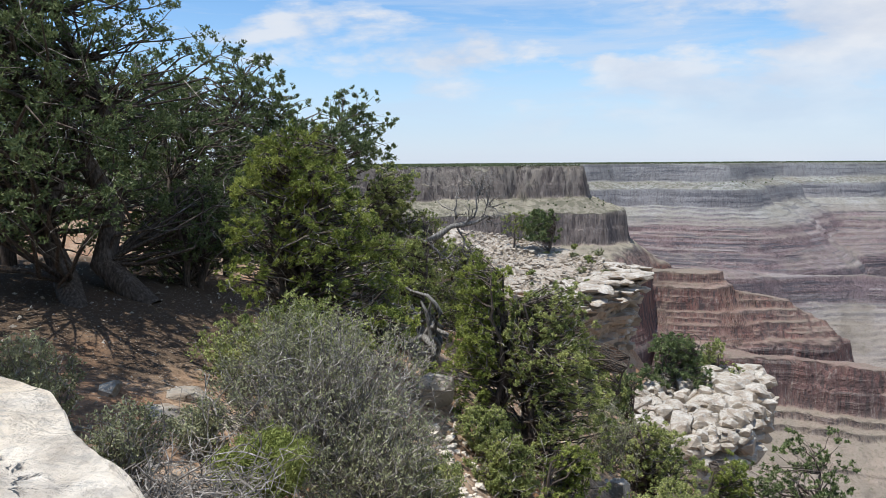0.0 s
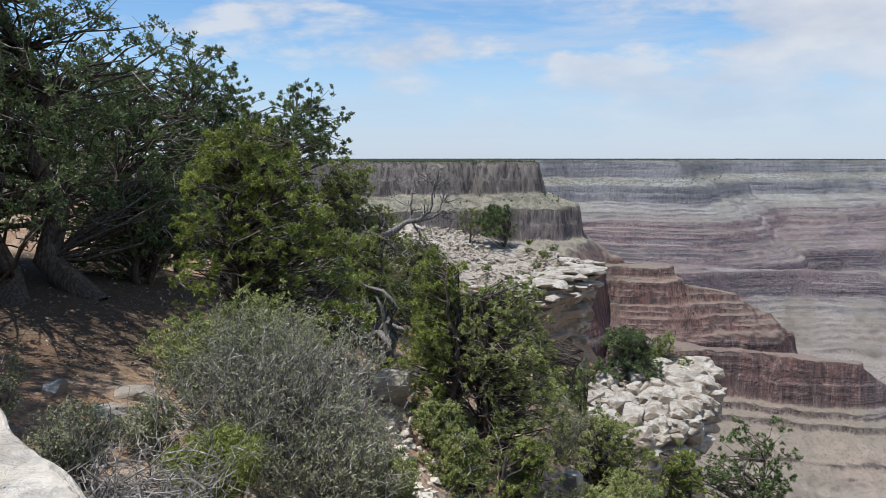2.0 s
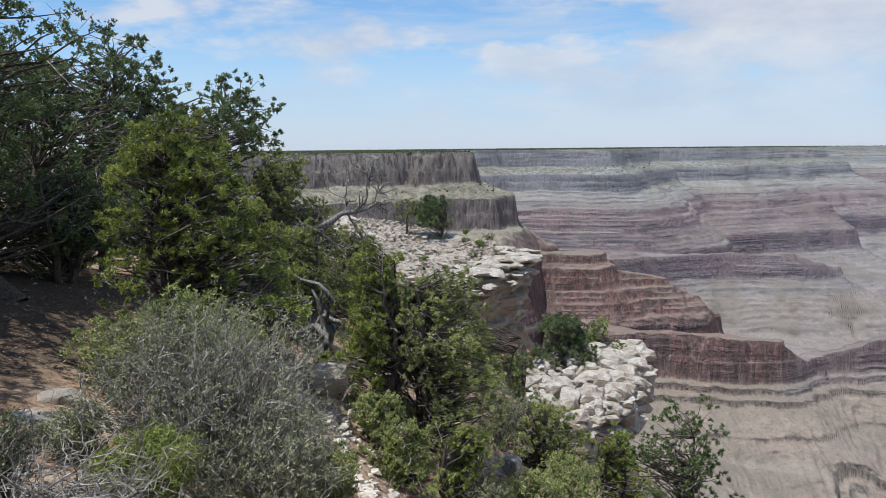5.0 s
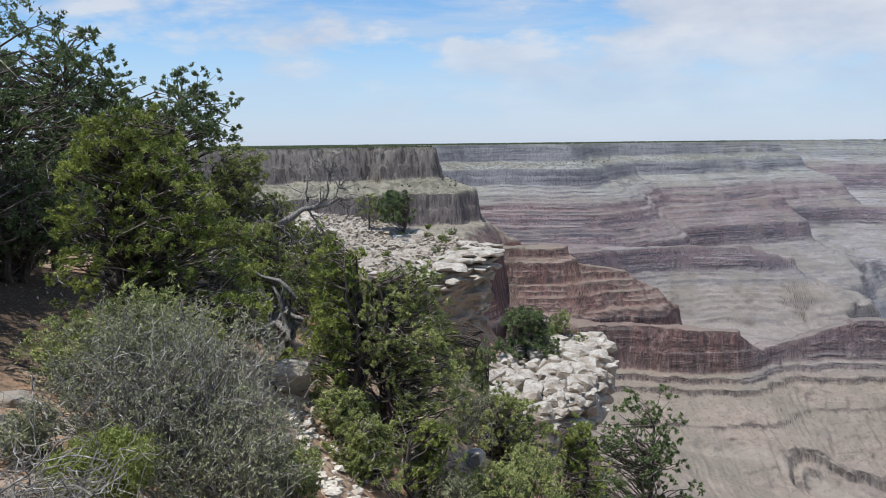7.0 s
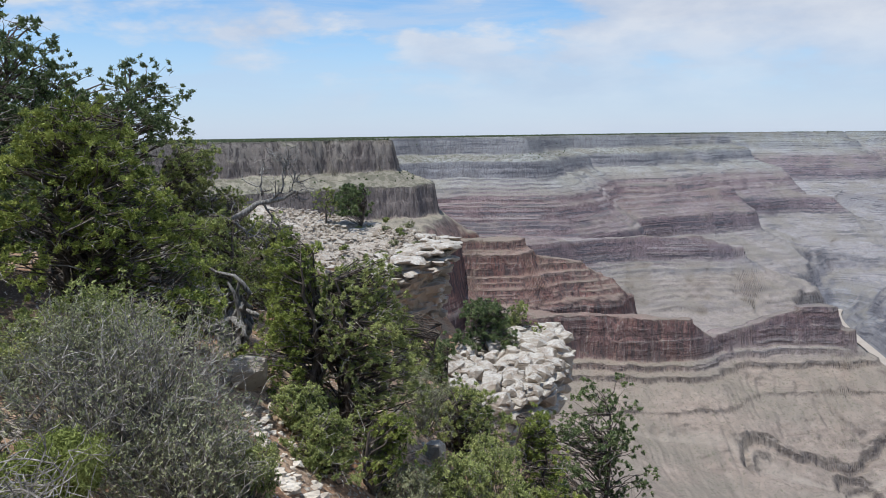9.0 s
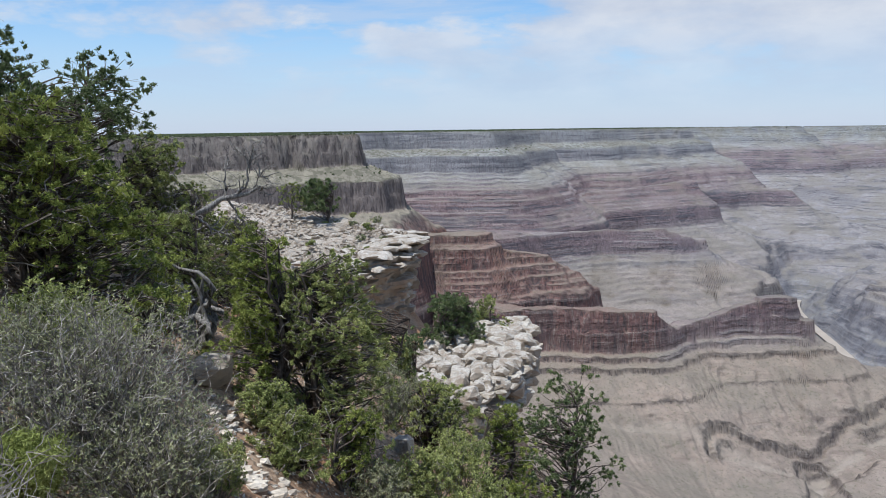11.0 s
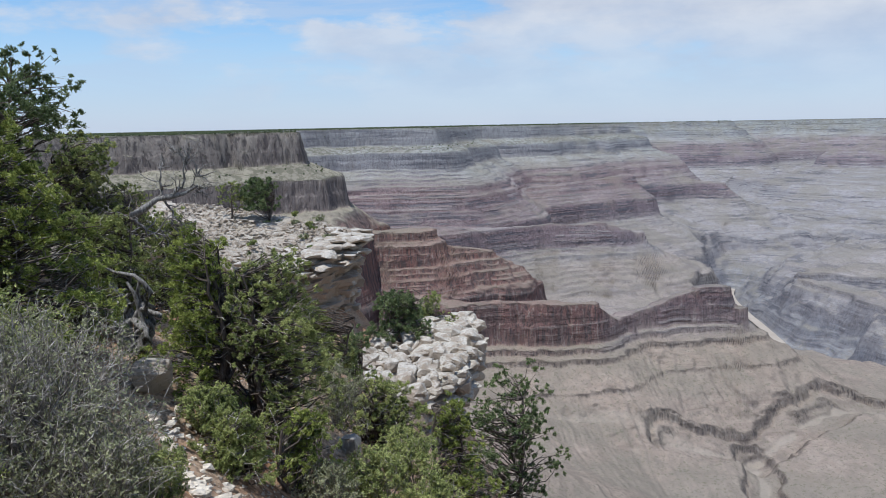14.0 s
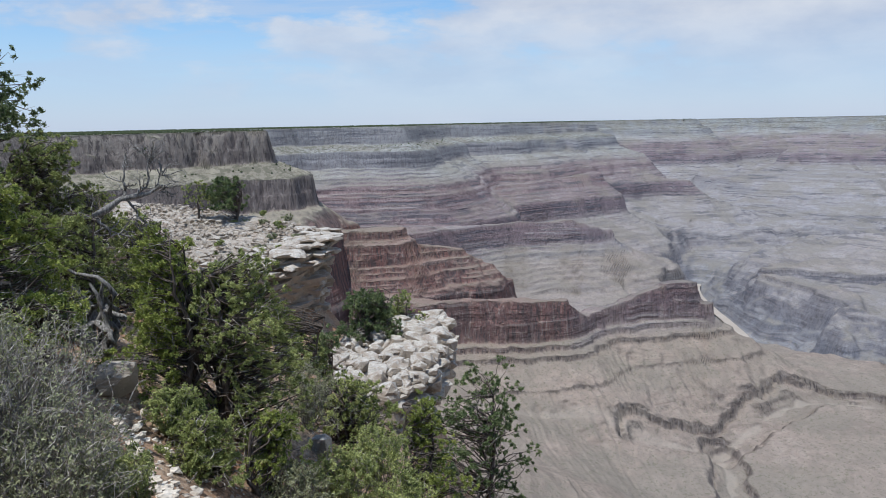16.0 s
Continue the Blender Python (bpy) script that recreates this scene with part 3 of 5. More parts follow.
    hub = np.stack([np.full(len(rim), len(verts) - 1), np.minimum(rim + 2, na) % na, (rim + 1) % na, rim], 1)[:, ::-1]
    quads = np.concatenate([quads, hub])
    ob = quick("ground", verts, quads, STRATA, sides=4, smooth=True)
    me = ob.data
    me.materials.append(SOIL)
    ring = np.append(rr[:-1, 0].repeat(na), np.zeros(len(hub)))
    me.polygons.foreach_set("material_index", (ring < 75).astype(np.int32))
    for name, values in (("level", level), ("steep", steep), ("unhazed", unhazed), ("sand", sand)):
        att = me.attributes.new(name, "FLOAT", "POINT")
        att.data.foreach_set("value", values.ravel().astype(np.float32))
    me.update()
    return tagged(ob, "canyon rim of red soil above banded cliffs", "ground", kind="structure")


build_ground()


def build_river():
    """The river as a strip along its bed."""
    p = np.array([q for q in RIVER if math.hypot(*q) < 1560])
    t = np.gradient(p, axis=0)
    t /= np.linalg.norm(t, axis=1)[:, None]
    side = np.stack([-t[:, 1], t[:, 0]], 1) * 7.0
    z = -1.2 - 0.0047 * np.hypot(p[:, 0], p[:, 1]) - 258 - 74 + 6.0
    v = np.concatenate([np.column_stack([p + side, z]), np.column_stack([p - side, z])])
    n = len(p)
    i = np.arange(n - 1)
    ob = quick("river", v, np.stack([i, i + 1, n + i + 1, n + i], 1), WATER, sides=4)
    tagged(ob, "pale muddy river deep in the canyon", "river", kind="structure")


build_river()


# ---- makers of rocks, trees and bushes ----
def ground_at(x, y):
    return float(rim_height(np.array([x]), np.array([y]))[0])


def put(az, r, sink=0.0):
    p = polar(az, r)
    return Vector((p.x, p.y, ground_at(p.x, p.y) - sink))


def unit(v):
    return v / np.maximum(np.linalg.norm(v, axis=-1, keepdims=True), 1e-9)


def tubes(paths, sides=5):
    """Tapered tubes along paths of (points, radii): vertices and quads."""
    vs, fs, base = [], [], 0
    ang = np.arange(sides) * 2 * np.pi / sides
    for pts, rad in paths:
        pts = np.asarray(pts, float)
        n = len(pts)
        d = unit(np.gradient(pts, axis=0))
        ref = np.where(np.abs(d[:, 2:3]) < 0.9, np.array([[0, 0, 1.0]]), np.array([[1.0, 0, 0]]))
        u = unit(np.cross(d, ref))
        w = np.cross(d, u)
        ring = pts[:, None] + np.asarray(rad)[:, None, None] * (np.cos(ang)[None, :, None] * u[:, None] + np.sin(ang)[None, :, None] * w[:, None])
        vs.append(ring.reshape(-1, 3))
        i = (np.arange(n - 1) * sides)[:, None] + base
        j = np.arange(sides)[None]
        k = (j + 1) % sides
        fs.append(np.stack([(i + j).ravel(), (i + k).ravel(), (i + sides + k).ravel(), (i + sides + j).ravel()], 1))
        base += n * sides
    return np.concatenate(vs), np.concatenate(fs)


def bend(a, b, rng, sag=0.12, n=6, kink=0.05):
    """A crooked path from a to b."""
    a, b = np.asarray(a, float), np.asarray(b, float)
    s = np.linspace(0, 1, n)[:, None]
    size = np.linalg.norm(b - a)
    p = a + (b - a) * s
    p += np.sin(np.pi * s) * (rng.normal(0, 1, 3) * sag * size + np.array([0, 0, sag * size * 0.5]))
    p[1:-1] += rng.normal(0, kink * size, (n - 2, 3))
    return p


def foliage(name, centres, ways, size, blades, width, mat, parent, rng, spread=1.0):
    """Small pointed blades in sprays, each spray at a centre and leaning along its way."""
    c = np.repeat(centres, blades, 0)
    d = unit(np.repeat(ways, blades, 0) + rng.normal(0, spread, (len(c), 3)))
    ln = size * rng.uniform(0.6, 1.35, (len(c), 1))
    side = unit(np.cross(d, rng.normal(0, 1, (len(c), 3)))) * ln * width
    v = np.stack([c + side * 0.8, c + d * ln, c - side * 0.8], 1).reshape(-1, 3)
    f = np.arange(len(v)).reshape(-1, 3)
    return quick(name, v, f, mat, parent, sides=3)


def lobes_of(rng, height, half, low, count, taper=1.0):
    """Rounded lobes that make up an uneven crown."""
    out = []
    for k in range(count):
        h = (k + 0.6 + rng.uniform(-0.2, 0.2)) / count
        a = rng.uniform(0, 2 * np.pi)
        off = half * (0.62 - 0.42 * h * taper) * rng.uniform(0.6, 1.1)
        rad = half * (0.58 - 0.24 * h * taper) * rng.uniform(0.75, 1.15)
        out.append((off * np.cos(a), off * np.sin(a), low + (height - low) * (0.10 + 0.74 * h), rad, (height - low) * rng.uniform(0.16, 0.26)))
    out.append((0, 0, low + (height - low) * 0.82, half * 0.36, (height - low) * 0.2))
    return out


def tree(name, label, category, az, r, top, half, low=0.25, seed=1, clumps=90, sprays=80, leaf=None, size=0.075, blades=4, width=0.17, puff=0.26, lobes=6, trunks=1,
         lean=(0.0, 0.0), girth=0.12, dead=25, group="", open_crown=0.0, base=None, curl=1.0):
    """A conifer or shrub: an empty at its foot with trunk, crown and dead twigs under it."""
    rng = np.random.default_rng(seed)
    if r > 14 and base is None:
        sprays, width = int(sprays * 0.8), width * 1.15
    foot = put(az, r, 0.05) if base is None else Vector(base)
    height = top - foot.z
    root = new(name)
    root.location = foot
    tagged(root, label, category, group)
    stems = []
    for k in range(trunks):
        side = rng.normal(0, 0.25 * half if trunks > 1 else 0.08 * half, 2)
        tip = np.array([lean[0] + side[0], lean[1] + side[1], height * rng.uniform(0.82, 0.92)])
        start = np.array([side[0] * 0.3, side[1] * 0.3, -0.15])
        p = bend(start, tip, rng, 0.06, 9, 0.018)
        p[:, :2] += (tip[:2] - start[:2]) * (np.linspace(0, 1, 9) ** curl - np.linspace(0, 1, 9))[:, None]
        stems.append((p, np.linspace(girth, 0.018, 9) * rng.uniform(0.8, 1.1)))
    shapes = lobes_of(rng, height, half, low * height, lobes, 0.4 if category == "tree" and trunks == 1 else 1.0)
    cs = []
    while len(cs) < clumps:
        cx, cy, cz, rad, rz = shapes[rng.integers(len(shapes))]
        v = unit(rng.normal(0, 1, 3)) * rng.uniform(0.35 + 0.3 * open_crown, 1.0) ** 0.6
        f = (cz + v[2] * rz) / height
        q = np.array([cx + lean[0] * f + v[0] * rad, cy + lean[1] * f + v[1] * rad, cz + v[2] * rz])
        if q[2] > 0.06 * height and q[2] < height * 1.02:
            cs.append(q)
    cs = np.array(cs)
    limbs, twigs = [], []
    for q in cs:
        p, _ = stems[rng.integers(len(stems))]
        want = q[2] - 0.55 * np.hypot(q[0] - p[-1][0] * 0.5, q[1] - p[-1][1] * 0.5) - 0.1
        i = int(np.clip(np.searchsorted(p[:, 2], want), 1, len(p) - 1))
        limb = bend(p[i], q, rng, 0.10, 5, 0.035)
        g = 0.007 + 0.012 * np.linalg.norm(q - p[i])
        limbs.append((limb, np.linspace(g, 0.005, 5)))
        for _ in range(1 if clumps > 160 else 2):
            e = q + rng.normal(0, puff * 0.8, 3)
            twigs.append((bend(limb[2 + rng.integers(3)], e, rng, 0.1, 3, 0.05), np.linspace(0.007, 0.003, 3)))
    v, f = tubes(stems, 9)
    quick("trunk", v, f, BARK, root, sides=4, smooth=True)
    v, f = tubes(limbs, 4)
    tagged(quick("branchwork", v, f, BARK, root, sides=4, smooth=True), kind="stuff")
    greys = []
    for _ in range(int(dead * 0.75)):
        q = cs[rng.integers(len(cs))] * np.array([0.8, 0.8, 0.85]) + rng.normal(0, 0.12, 3)
        e = q + unit(rng.normal(0, 1, 3) + np.array([0, 0, -0.1])) * rng.uniform(0.25, 0.7) * half * 0.5
        greys.append((bend(q, e, rng, 0.15, 5, 0.06), np.linspace(0.011, 0.003, 5)))
    v, f = tubes(twigs + greys, 3)
    tagged(quick("deadwood", v, f, TWIG, root, sides=4), "thin grey dead wood", kind="stuff")
    # tufts round every clump, with gaps between them
    per = 10
    tufts = max(3, sprays // 10)
    hub = np.repeat(cs, tufts, 0)
    way = unit(rng.normal(0, 1, hub.shape)) * np.array([1, 1, 0.75])
    hub = hub + way * puff * rng.uniform(0.1, 1.0, (len(hub), 1)) ** 0.5 * rng.uniform(0.8, 1.45, (len(cs), 1)).repeat(tufts, 0)
    around = unit(rng.normal(0, 1, (len(hub) * per, 3)))
    c = np.repeat(hub, per, 0) + around * puff * 0.32 * rng.uniform(0.2, 1.0, (len(around), 1))
    mid = np.array([lean[0] * 0.5, lean[1] * 0.5, height * 0.45])
    out = unit(c - mid) * 0.35 + around * 0.45 + np.array([0, 0, 0.45])
    foliage("crown", c, unit(out), size * 0.66, blades, width * 1.9, leaf, root, rng)
    return root


def bush(name, label, category, base, half, height, stems, leaf, leaves, seed, size=0.03, wood=None, blades=3, width=0.3, thick=0.006, spread=0.9, group=""):
    """A many-stemmed shrub: stems that fork from the foot, and small leaves along them."""
    rng = np.random.default_rng(seed)
    root = new(name)
    root.location = base
    tagged(root, label, category, group)
    paths, pts = [], []
    for _ in range(stems):
        a = rng.uniform(0, 2 * np.pi)
        k = rng.uniform(0, 1) ** 0.6 * spread
        e = np.array([half * k * np.cos(a), half * k * np.sin(a), height * math.sqrt(max(0.05, 1 - 0.75 * k * k)) * rng.uniform(0.7, 1.05)])
        p = bend(np.array([e[0] * 0.1, e[1] * 0.1, -0.1]), e, rng, 0.12, 6, 0.03)
        paths.append((p, np.linspace(thick * 1.6, thick * 0.5, 6)))
        for _ in range(8):
            i = rng.integers(2, 6)
            q = p[i] + unit(rng.normal(0, 1, 3) + unit(e) * 0.9 + np.array([0, 0, 0.3])) * rng.uniform(0.12, 0.34) * height * 0.5
            tw = bend(p[i], q, rng, 0.12, 4, 0.05)
            paths.append((tw, np.linspace(thick * 0.7, thick * 0.3, 4)))
            pts.append(tw[1:])
    v, f = tubes(paths, 3)
    tagged(quick("stemwork", v, f, wood or TWIG, root, sides=4), kind="stuff")
    pts = np.concatenate(pts)
    if leaves:
        c = pts[rng.integers(len(pts), size=leaves)] + rng.normal(0, 0.02, (leaves, 3))
        foliage("foliage", c, unit(rng.normal(0, 1, c.shape) + np.array([0, 0, 0.7])), size, blades, width, leaf, root, rng)
    return root


def hull_rock(name, seed, flat=1.0, points=16, bevel=0.06, stone=None):
    """A worn angular block, about one metre across, as mesh data."""
    rng = np.random.default_rng(seed)
    bm = bmesh.new()
    for _ in range(points):
        v = rng.uniform(-1, 1, 3)
        v = v / max(np.abs(v).max(), 0.8 * np.linalg.norm(v)) * rng.uniform(0.8, 1.0)
        bm.verts.new((v[0] * 0.5, v[1] * 0.5, v[2] * 0.5 * flat))
    bmesh.ops.convex_hull(bm, input=bm.verts)
    bmesh.ops.delete(bm, geom=[v for v in bm.verts if not v.link_faces], context="VERTS")
    bmesh.ops.bevel(bm, geom=list(bm.edges), offset=bevel * min(1.0, flat * 2), segments=2, profile=0.6, affect="EDGES", clamp_overlap=True)
    for v in bm.verts:
        v.co += 0.035 * flat * noise.noise_vector(v.co * 5.0 + Vector((seed, 0, 0)))
    me = bpy.data.meshes.new(name)
    bm.to_mesh(me)
    bm.free()
    me.materials.append(stone or LIMESTONE)
    return me


BLOCKS = [hull_rock("limestone_block", 40 + k, 0.7, 22, 0.09) for k in range(8)]
STONES = [hull_rock("stone", 140 + k, 0.6, 12, 0.03, PALE_SLAB) for k in range(6)]
SLABS = [hull_rock("rock_slab", 70 + k, 0.24, 18, 0.05) for k in range(8)]


def rock(name, me, place, size, turn, label, group="", tilt=(0, 0)):
    ob = new(name, me)
    ob.matrix_world = pose(*place, tilt[0], tilt[1], turn) @ Matrix.Diagonal((*size, 1))
    return tagged(ob, label, "rock", group)


def layered(name, outline, top_at, bottom, label, seed, layer=0.32, shelf=0.35, under=0.0, points=150, rough=0.2, lift=0.25, stone=None, rings=(0.94, 0.86, 0.76, 0.64, 0.5, 0.34, 0.18), grain_size=2.2, split=True):
    """A cliffed outcrop of bedded rock over a plan outline, its top at top_at(x, y), its foot at height bottom."""
    rng = np.random.default_rng(seed)
    o = np.array(outline, float)
    closed = np.vstack([o, o[:1]])
    cum = np.concatenate([[0], np.cumsum(np.hypot(*np.diff(closed, axis=0).T))])
    s = np.linspace(0, cum[-1], points, endpoint=False)
    ring = np.stack([np.interp(s, cum, closed[:, 0]), np.interp(s, cum, closed[:, 1])], 1)
    for _ in range(2):
        ring = (np.roll(ring, 1, 0) + 2 * ring + np.roll(ring, -1, 0)) / 4
    mid = ring.mean(0)
    tan = np.roll(ring, -1, 0) - np.roll(ring, 1, 0)
    nrm = unit(np.stack([tan[:, 1], -tan[:, 0]], 1))
    if ((ring - mid) * nrm).sum() < 0:
        nrm = -nrm
    tops = top_at(ring[:, 0], ring[:, 1])
    n_lay = int((tops.max() - bottom) / layer) * 2
    rows, jut = [], 0.0
    for k in range(n_lay + 1):
        f = (k // 2 + (0.84 if k % 2 else 0.0)) * 2 / (n_lay + 1)
        if k % 2 == 0:
            jut = rng.uniform(-shelf, shelf * 0.5)
        z = tops + (bottom - tops) * f
        crack = rough * rough2(s * 1.0, np.full_like(s, 3.0 * (k // 2)), 2.6, 4, seed) + 0.35 * rough * rough2(s, z * 3, 0.7, 2, seed + 3)
        big = shelf * 1.2 * rough2(s, z * 0.4, 6.0, 2, seed + 7)
        off = jut + crack + big - under * f
        rows.append(np.column_stack([ring + nrm * off[:, None], z]))
    caps = []
    for q in rings:
        xy = mid + (rows[0][:, :2] - mid) * q
        caps.append(np.column_stack([xy, top_at(xy[:, 0], xy[:, 1]) + lift * rough2(xy[:, 0], xy[:, 1], grain_size, 4, seed + 9)]))
    allrows = caps[::-1] + rows
    v = np.concatenate(allrows + [np.array([[mid[0], mid[1], top_at(mid[0:1], mid[1:2])[0]]])])
    nr, n = len(allrows), points
    i = (np.arange(nr - 1) * n)[:, None]
    j = np.arange(n)[None]
    k = (j + 1) % n
    quads = np.stack([(i + j).ravel(), (i + k).ravel(), (i + n + k).ravel(), (i + n + j).ravel()], 1)
    c = len(v) - 1
    fan = np.stack([np.full(n, c), (np.arange(n) + 1) % n, np.arange(n), np.arange(n)], 1)
    top = [tuple(q[:3]) for q in fan] + [tuple(q) for q in quads[:len(caps) * n]]
    side = [tuple(q) for q in quads[len(caps) * n:]]
    v = np.asarray(v) - np.array([mid[0], mid[1], bottom])

    def piece(part_name, faces, parent):
        ob = solid(part_name, v, faces, stone or LIMESTONE, parent)
        bm = bmesh.new()
        bm.from_mesh(ob.data)
        bmesh.ops.delete(bm, geom=[q for q in bm.verts if not q.link_faces], context="VERTS")
        bmesh.ops.recalc_face_normals(bm, faces=bm.faces)
        if part_name == "top" and sum(f.normal.z for f in bm.faces) < 0:
            bmesh.ops.reverse_faces(bm, faces=bm.faces)
        bm.to_mesh(ob.data)
        bm.free()
        return ob

    if split:
        root = new(name)
        piece("top", top, root)
        piece("cliff", side, root)
    else:
        root = piece(name, top + side, None)
    root.location = (mid[0], mid[1], bottom)
    return tagged(root, label, "rock")


# ---- the pale slab at the viewpoint ----
def viewpoint_slab():
    outline = [polar(a, r)[:2] for a, r in [(-33, 1.35), (-36.9, 1.86), (-40.2, 2.33), (-42.3, 2.85), (-46, 3.3), (-55, 3.6), (-72, 3.1), (-84, 2.0), (-70, 1.1), (-45, 0.85)]]
    top = lambda x, y: 0.85 + 0.025 * rough2(np.asarray(x), np.asarray(y), 0.5, 4, 3) - 0.03 * fade(2.7, 3.4, np.hypot(x, y))
    ob = layered("stone_slab", outline, top, -0.75, "thick pale limestone slab with a weathered top", 5, 0.22, 0.03, 0.06, 240, 0.035, 0.02, PALE_SLAB, tuple(np.linspace(0.985, 0.04, 46)), 0.35, False)
    return ob


viewpoint_slab()


# ---- the two outcrops beyond the trees ----
def upper_top(x, y):
    x, y = np.asarray(x, float), np.asarray(y, float)
    front, back = 55.0 + 0.55 * np.maximum(x, 0), 62.5 - 0.55 * (x - 4.5)
    low = -9.3 + 1.4 * fade(-3.0, 4.5, x) + 1.1 * fade(-3.0, -8.0, x)
    high = -7.6 - 0.112 * (x - 4.5)
    return low + (high - low) * np.clip((y - front) / (back - front), 0, 1.1)


def lower_top(x, y):
    x, y = np.asarray(x, float), np.asarray(y, float)
    return -12.9 + 0.075 * (y - 45)


UPPER = [(3.5, 59.6), (3.5, 62.0), (-0.6, 65.0), (-5, 68), (-11, 71.5), (-18, 73), (-18, 62), (-12.5, 57.0), (-8, 54.5), (-4.5, 54.0), (-1.9, 55.0), (0.9, 56.4), (2.7, 57.6)]
LOWER = [(10.5, 46.6), (9.8, 49.5), (7.2, 50), (5, 47.5), (2.5, 44.5), (0, 42.5), (-1.5, 40.2), (1.5, 38.4), (5.5, 37.6), (8.0, 40.5), (9.6, 43.8)]
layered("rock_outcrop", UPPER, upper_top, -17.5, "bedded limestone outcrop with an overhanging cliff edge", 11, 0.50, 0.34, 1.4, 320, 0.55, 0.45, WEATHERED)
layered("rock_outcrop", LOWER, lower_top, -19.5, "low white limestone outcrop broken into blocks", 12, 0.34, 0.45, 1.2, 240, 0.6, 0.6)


def rubble(name, label, places, sizes, seed, stone):
    """Countless broken stones, one mesh."""
    rng = np.random.default_rng(seed)
    shapes = []
    for me in (hull_rock("stone", 300 + k, 0.7, 9, 0.0) for k in range(6)):
        me.calc_loop_triangles()
        shapes.append((np.array([v.co for v in me.vertices]), np.array([t.vertices for t in me.loop_triangles])))
    vs, fs, n = [], [], 0
    for p, w in zip(places, sizes):
        v, f = shapes[rng.integers(6)]
        a = rng.uniform(0, 6.28)
        turn = np.array([[math.cos(a), -math.sin(a), 0], [math.sin(a), math.cos(a), 0], [0, 0, 1]])
        vs.append((v * np.array([1, rng.uniform(0.6, 1), rng.uniform(0.5, 0.9)])) @ turn.T * w + p)
        fs.append(f + n)
        n += len(v)
    ob = quick(name, np.concatenate(vs), np.concatenate(fs), stone)
    return tagged(ob, label, "rubble", kind="stuff")


def outcrop_rocks():
    rng = np.random.default_rng(3)
    # ledge slabs that overhang the edge of the upper outcrop
    edge = np.array([(-5.5, 54.2), (-3.5, 54.4), (-1.9, 55.0), (0.9, 56.4), (2.7, 57.6), (3.5, 59.6), (3.5, 61.3)])
    for k in range(34):
        s = (k % 17 + rng.uniform(0.1, 0.9)) / 17 * (len(edge) - 1.001)
        i = int(s)
        p = edge[i] + (edge[i + 1] - edge[i]) * (s - i)
        back = rng.uniform(-0.02, 0.08) if k < 17 else rng.uniform(0.1, 0.5)
        p = p + (np.array([-1.0, 65.0]) - p) * back
        z = float(upper_top(p[0], p[1])) + rng.uniform(0.05, 0.25)
        w = rng.uniform(1.5, 2.9) if k < 17 else rng.uniform(1.0, 2.2)
        rock("rock_slab", SLABS[rng.integers(8)], (p[0], p[1], z), (w, w * rng.uniform(0.6, 0.9), rng.uniform(1.5, 2.6)), rng.uniform(0, 360),
             "flat white limestone slab on the edge of the outcrop", "slabs on the outcrop", (rng.normal(0, 4), rng.normal(0, 4)))
    for k in range(26):
        s = 1.6 + (k % 13 + rng.uniform(0.1, 0.9)) / 13 * (len(edge) - 2.601)
        i = int(s)
        p = edge[i] + (edge[i + 1] - edge[i]) * (s - i)
        p = p + (np.array([-2.0, 62.0]) - p) * rng.uniform(-0.04, 0.03)
        w = rng.uniform(1.0, 2.3)
        rock("rock_slab", SLABS[rng.integers(8)], (p[0], p[1], float(upper_top(p[0], p[1])) - rng.uniform(0.3, 1.5)), (w, w * rng.uniform(0.6, 0.9), rng.uniform(1.3, 2.4)), rng.uniform(0, 360),
             "flat limestone slab stacked in the cliff edge", "slabs on the outcrop", (rng.normal(0, 3), rng.normal(0, 3)))
    n = 7000
    x, y = rng.uniform(-14, 5, n), rng.uniform(54, 72, n)
    ok = inside(x, y, [tuple(q) for q in UPPER])
    x, y = x[ok], y[ok]
    w = 0.12 + 0.65 * rng.uniform(0, 1, len(x)) ** 5
    rubble("rubble", "broken pale limestone rubble on the outcrop", np.column_stack([x, y, upper_top(x, y) + 0.12 * w + 0.1]), w, 4, WEATHERED)
    n = 900
    x, y = rng.uniform(-3, 11.2, n), rng.uniform(37.5, 54, n)
    ok = inside(x, y, [tuple(q) for q in LOWER])
    x, y = x[ok], y[ok]
    w = 0.2 + 0.6 * rng.uniform(0, 1, len(x)) ** 2
    rubble("rubble", "broken white limestone rubble between the blocks", np.column_stack([x, y, lower_top(x, y) + 0.12 * w + 0.1]), w, 5, LIMESTONE)
    rim = np.array(LOWER[-5:] + LOWER[:1])
    for k in range(90):
        s = rng.uniform(0, len(rim) - 1.001)
        i = int(s)
        p = rim[i] + (rim[i + 1] - rim[i]) * (s - i)
        w = rng.uniform(0.9, 2.0)
        z = float(lower_top(p[0], p[1])) - rng.uniform(0.0, 1.0) ** 1.5 * 2.4
        p = p + (np.array([4.5, 44.0]) - p) * rng.uniform(0.0, 0.05)
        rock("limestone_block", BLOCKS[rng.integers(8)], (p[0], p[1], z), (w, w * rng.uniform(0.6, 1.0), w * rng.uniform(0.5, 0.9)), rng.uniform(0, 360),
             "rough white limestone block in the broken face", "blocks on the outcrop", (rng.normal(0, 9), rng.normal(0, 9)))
    for k in range(34):
        p = np.array([rng.uniform(7.0, 10.8), rng.uniform(43.5, 49.0)])
        if not inside(p[0:1], p[1:2], [tuple(q) for q in LOWER])[0]:
            continue
        w = rng.uniform(1.3, 2.4)
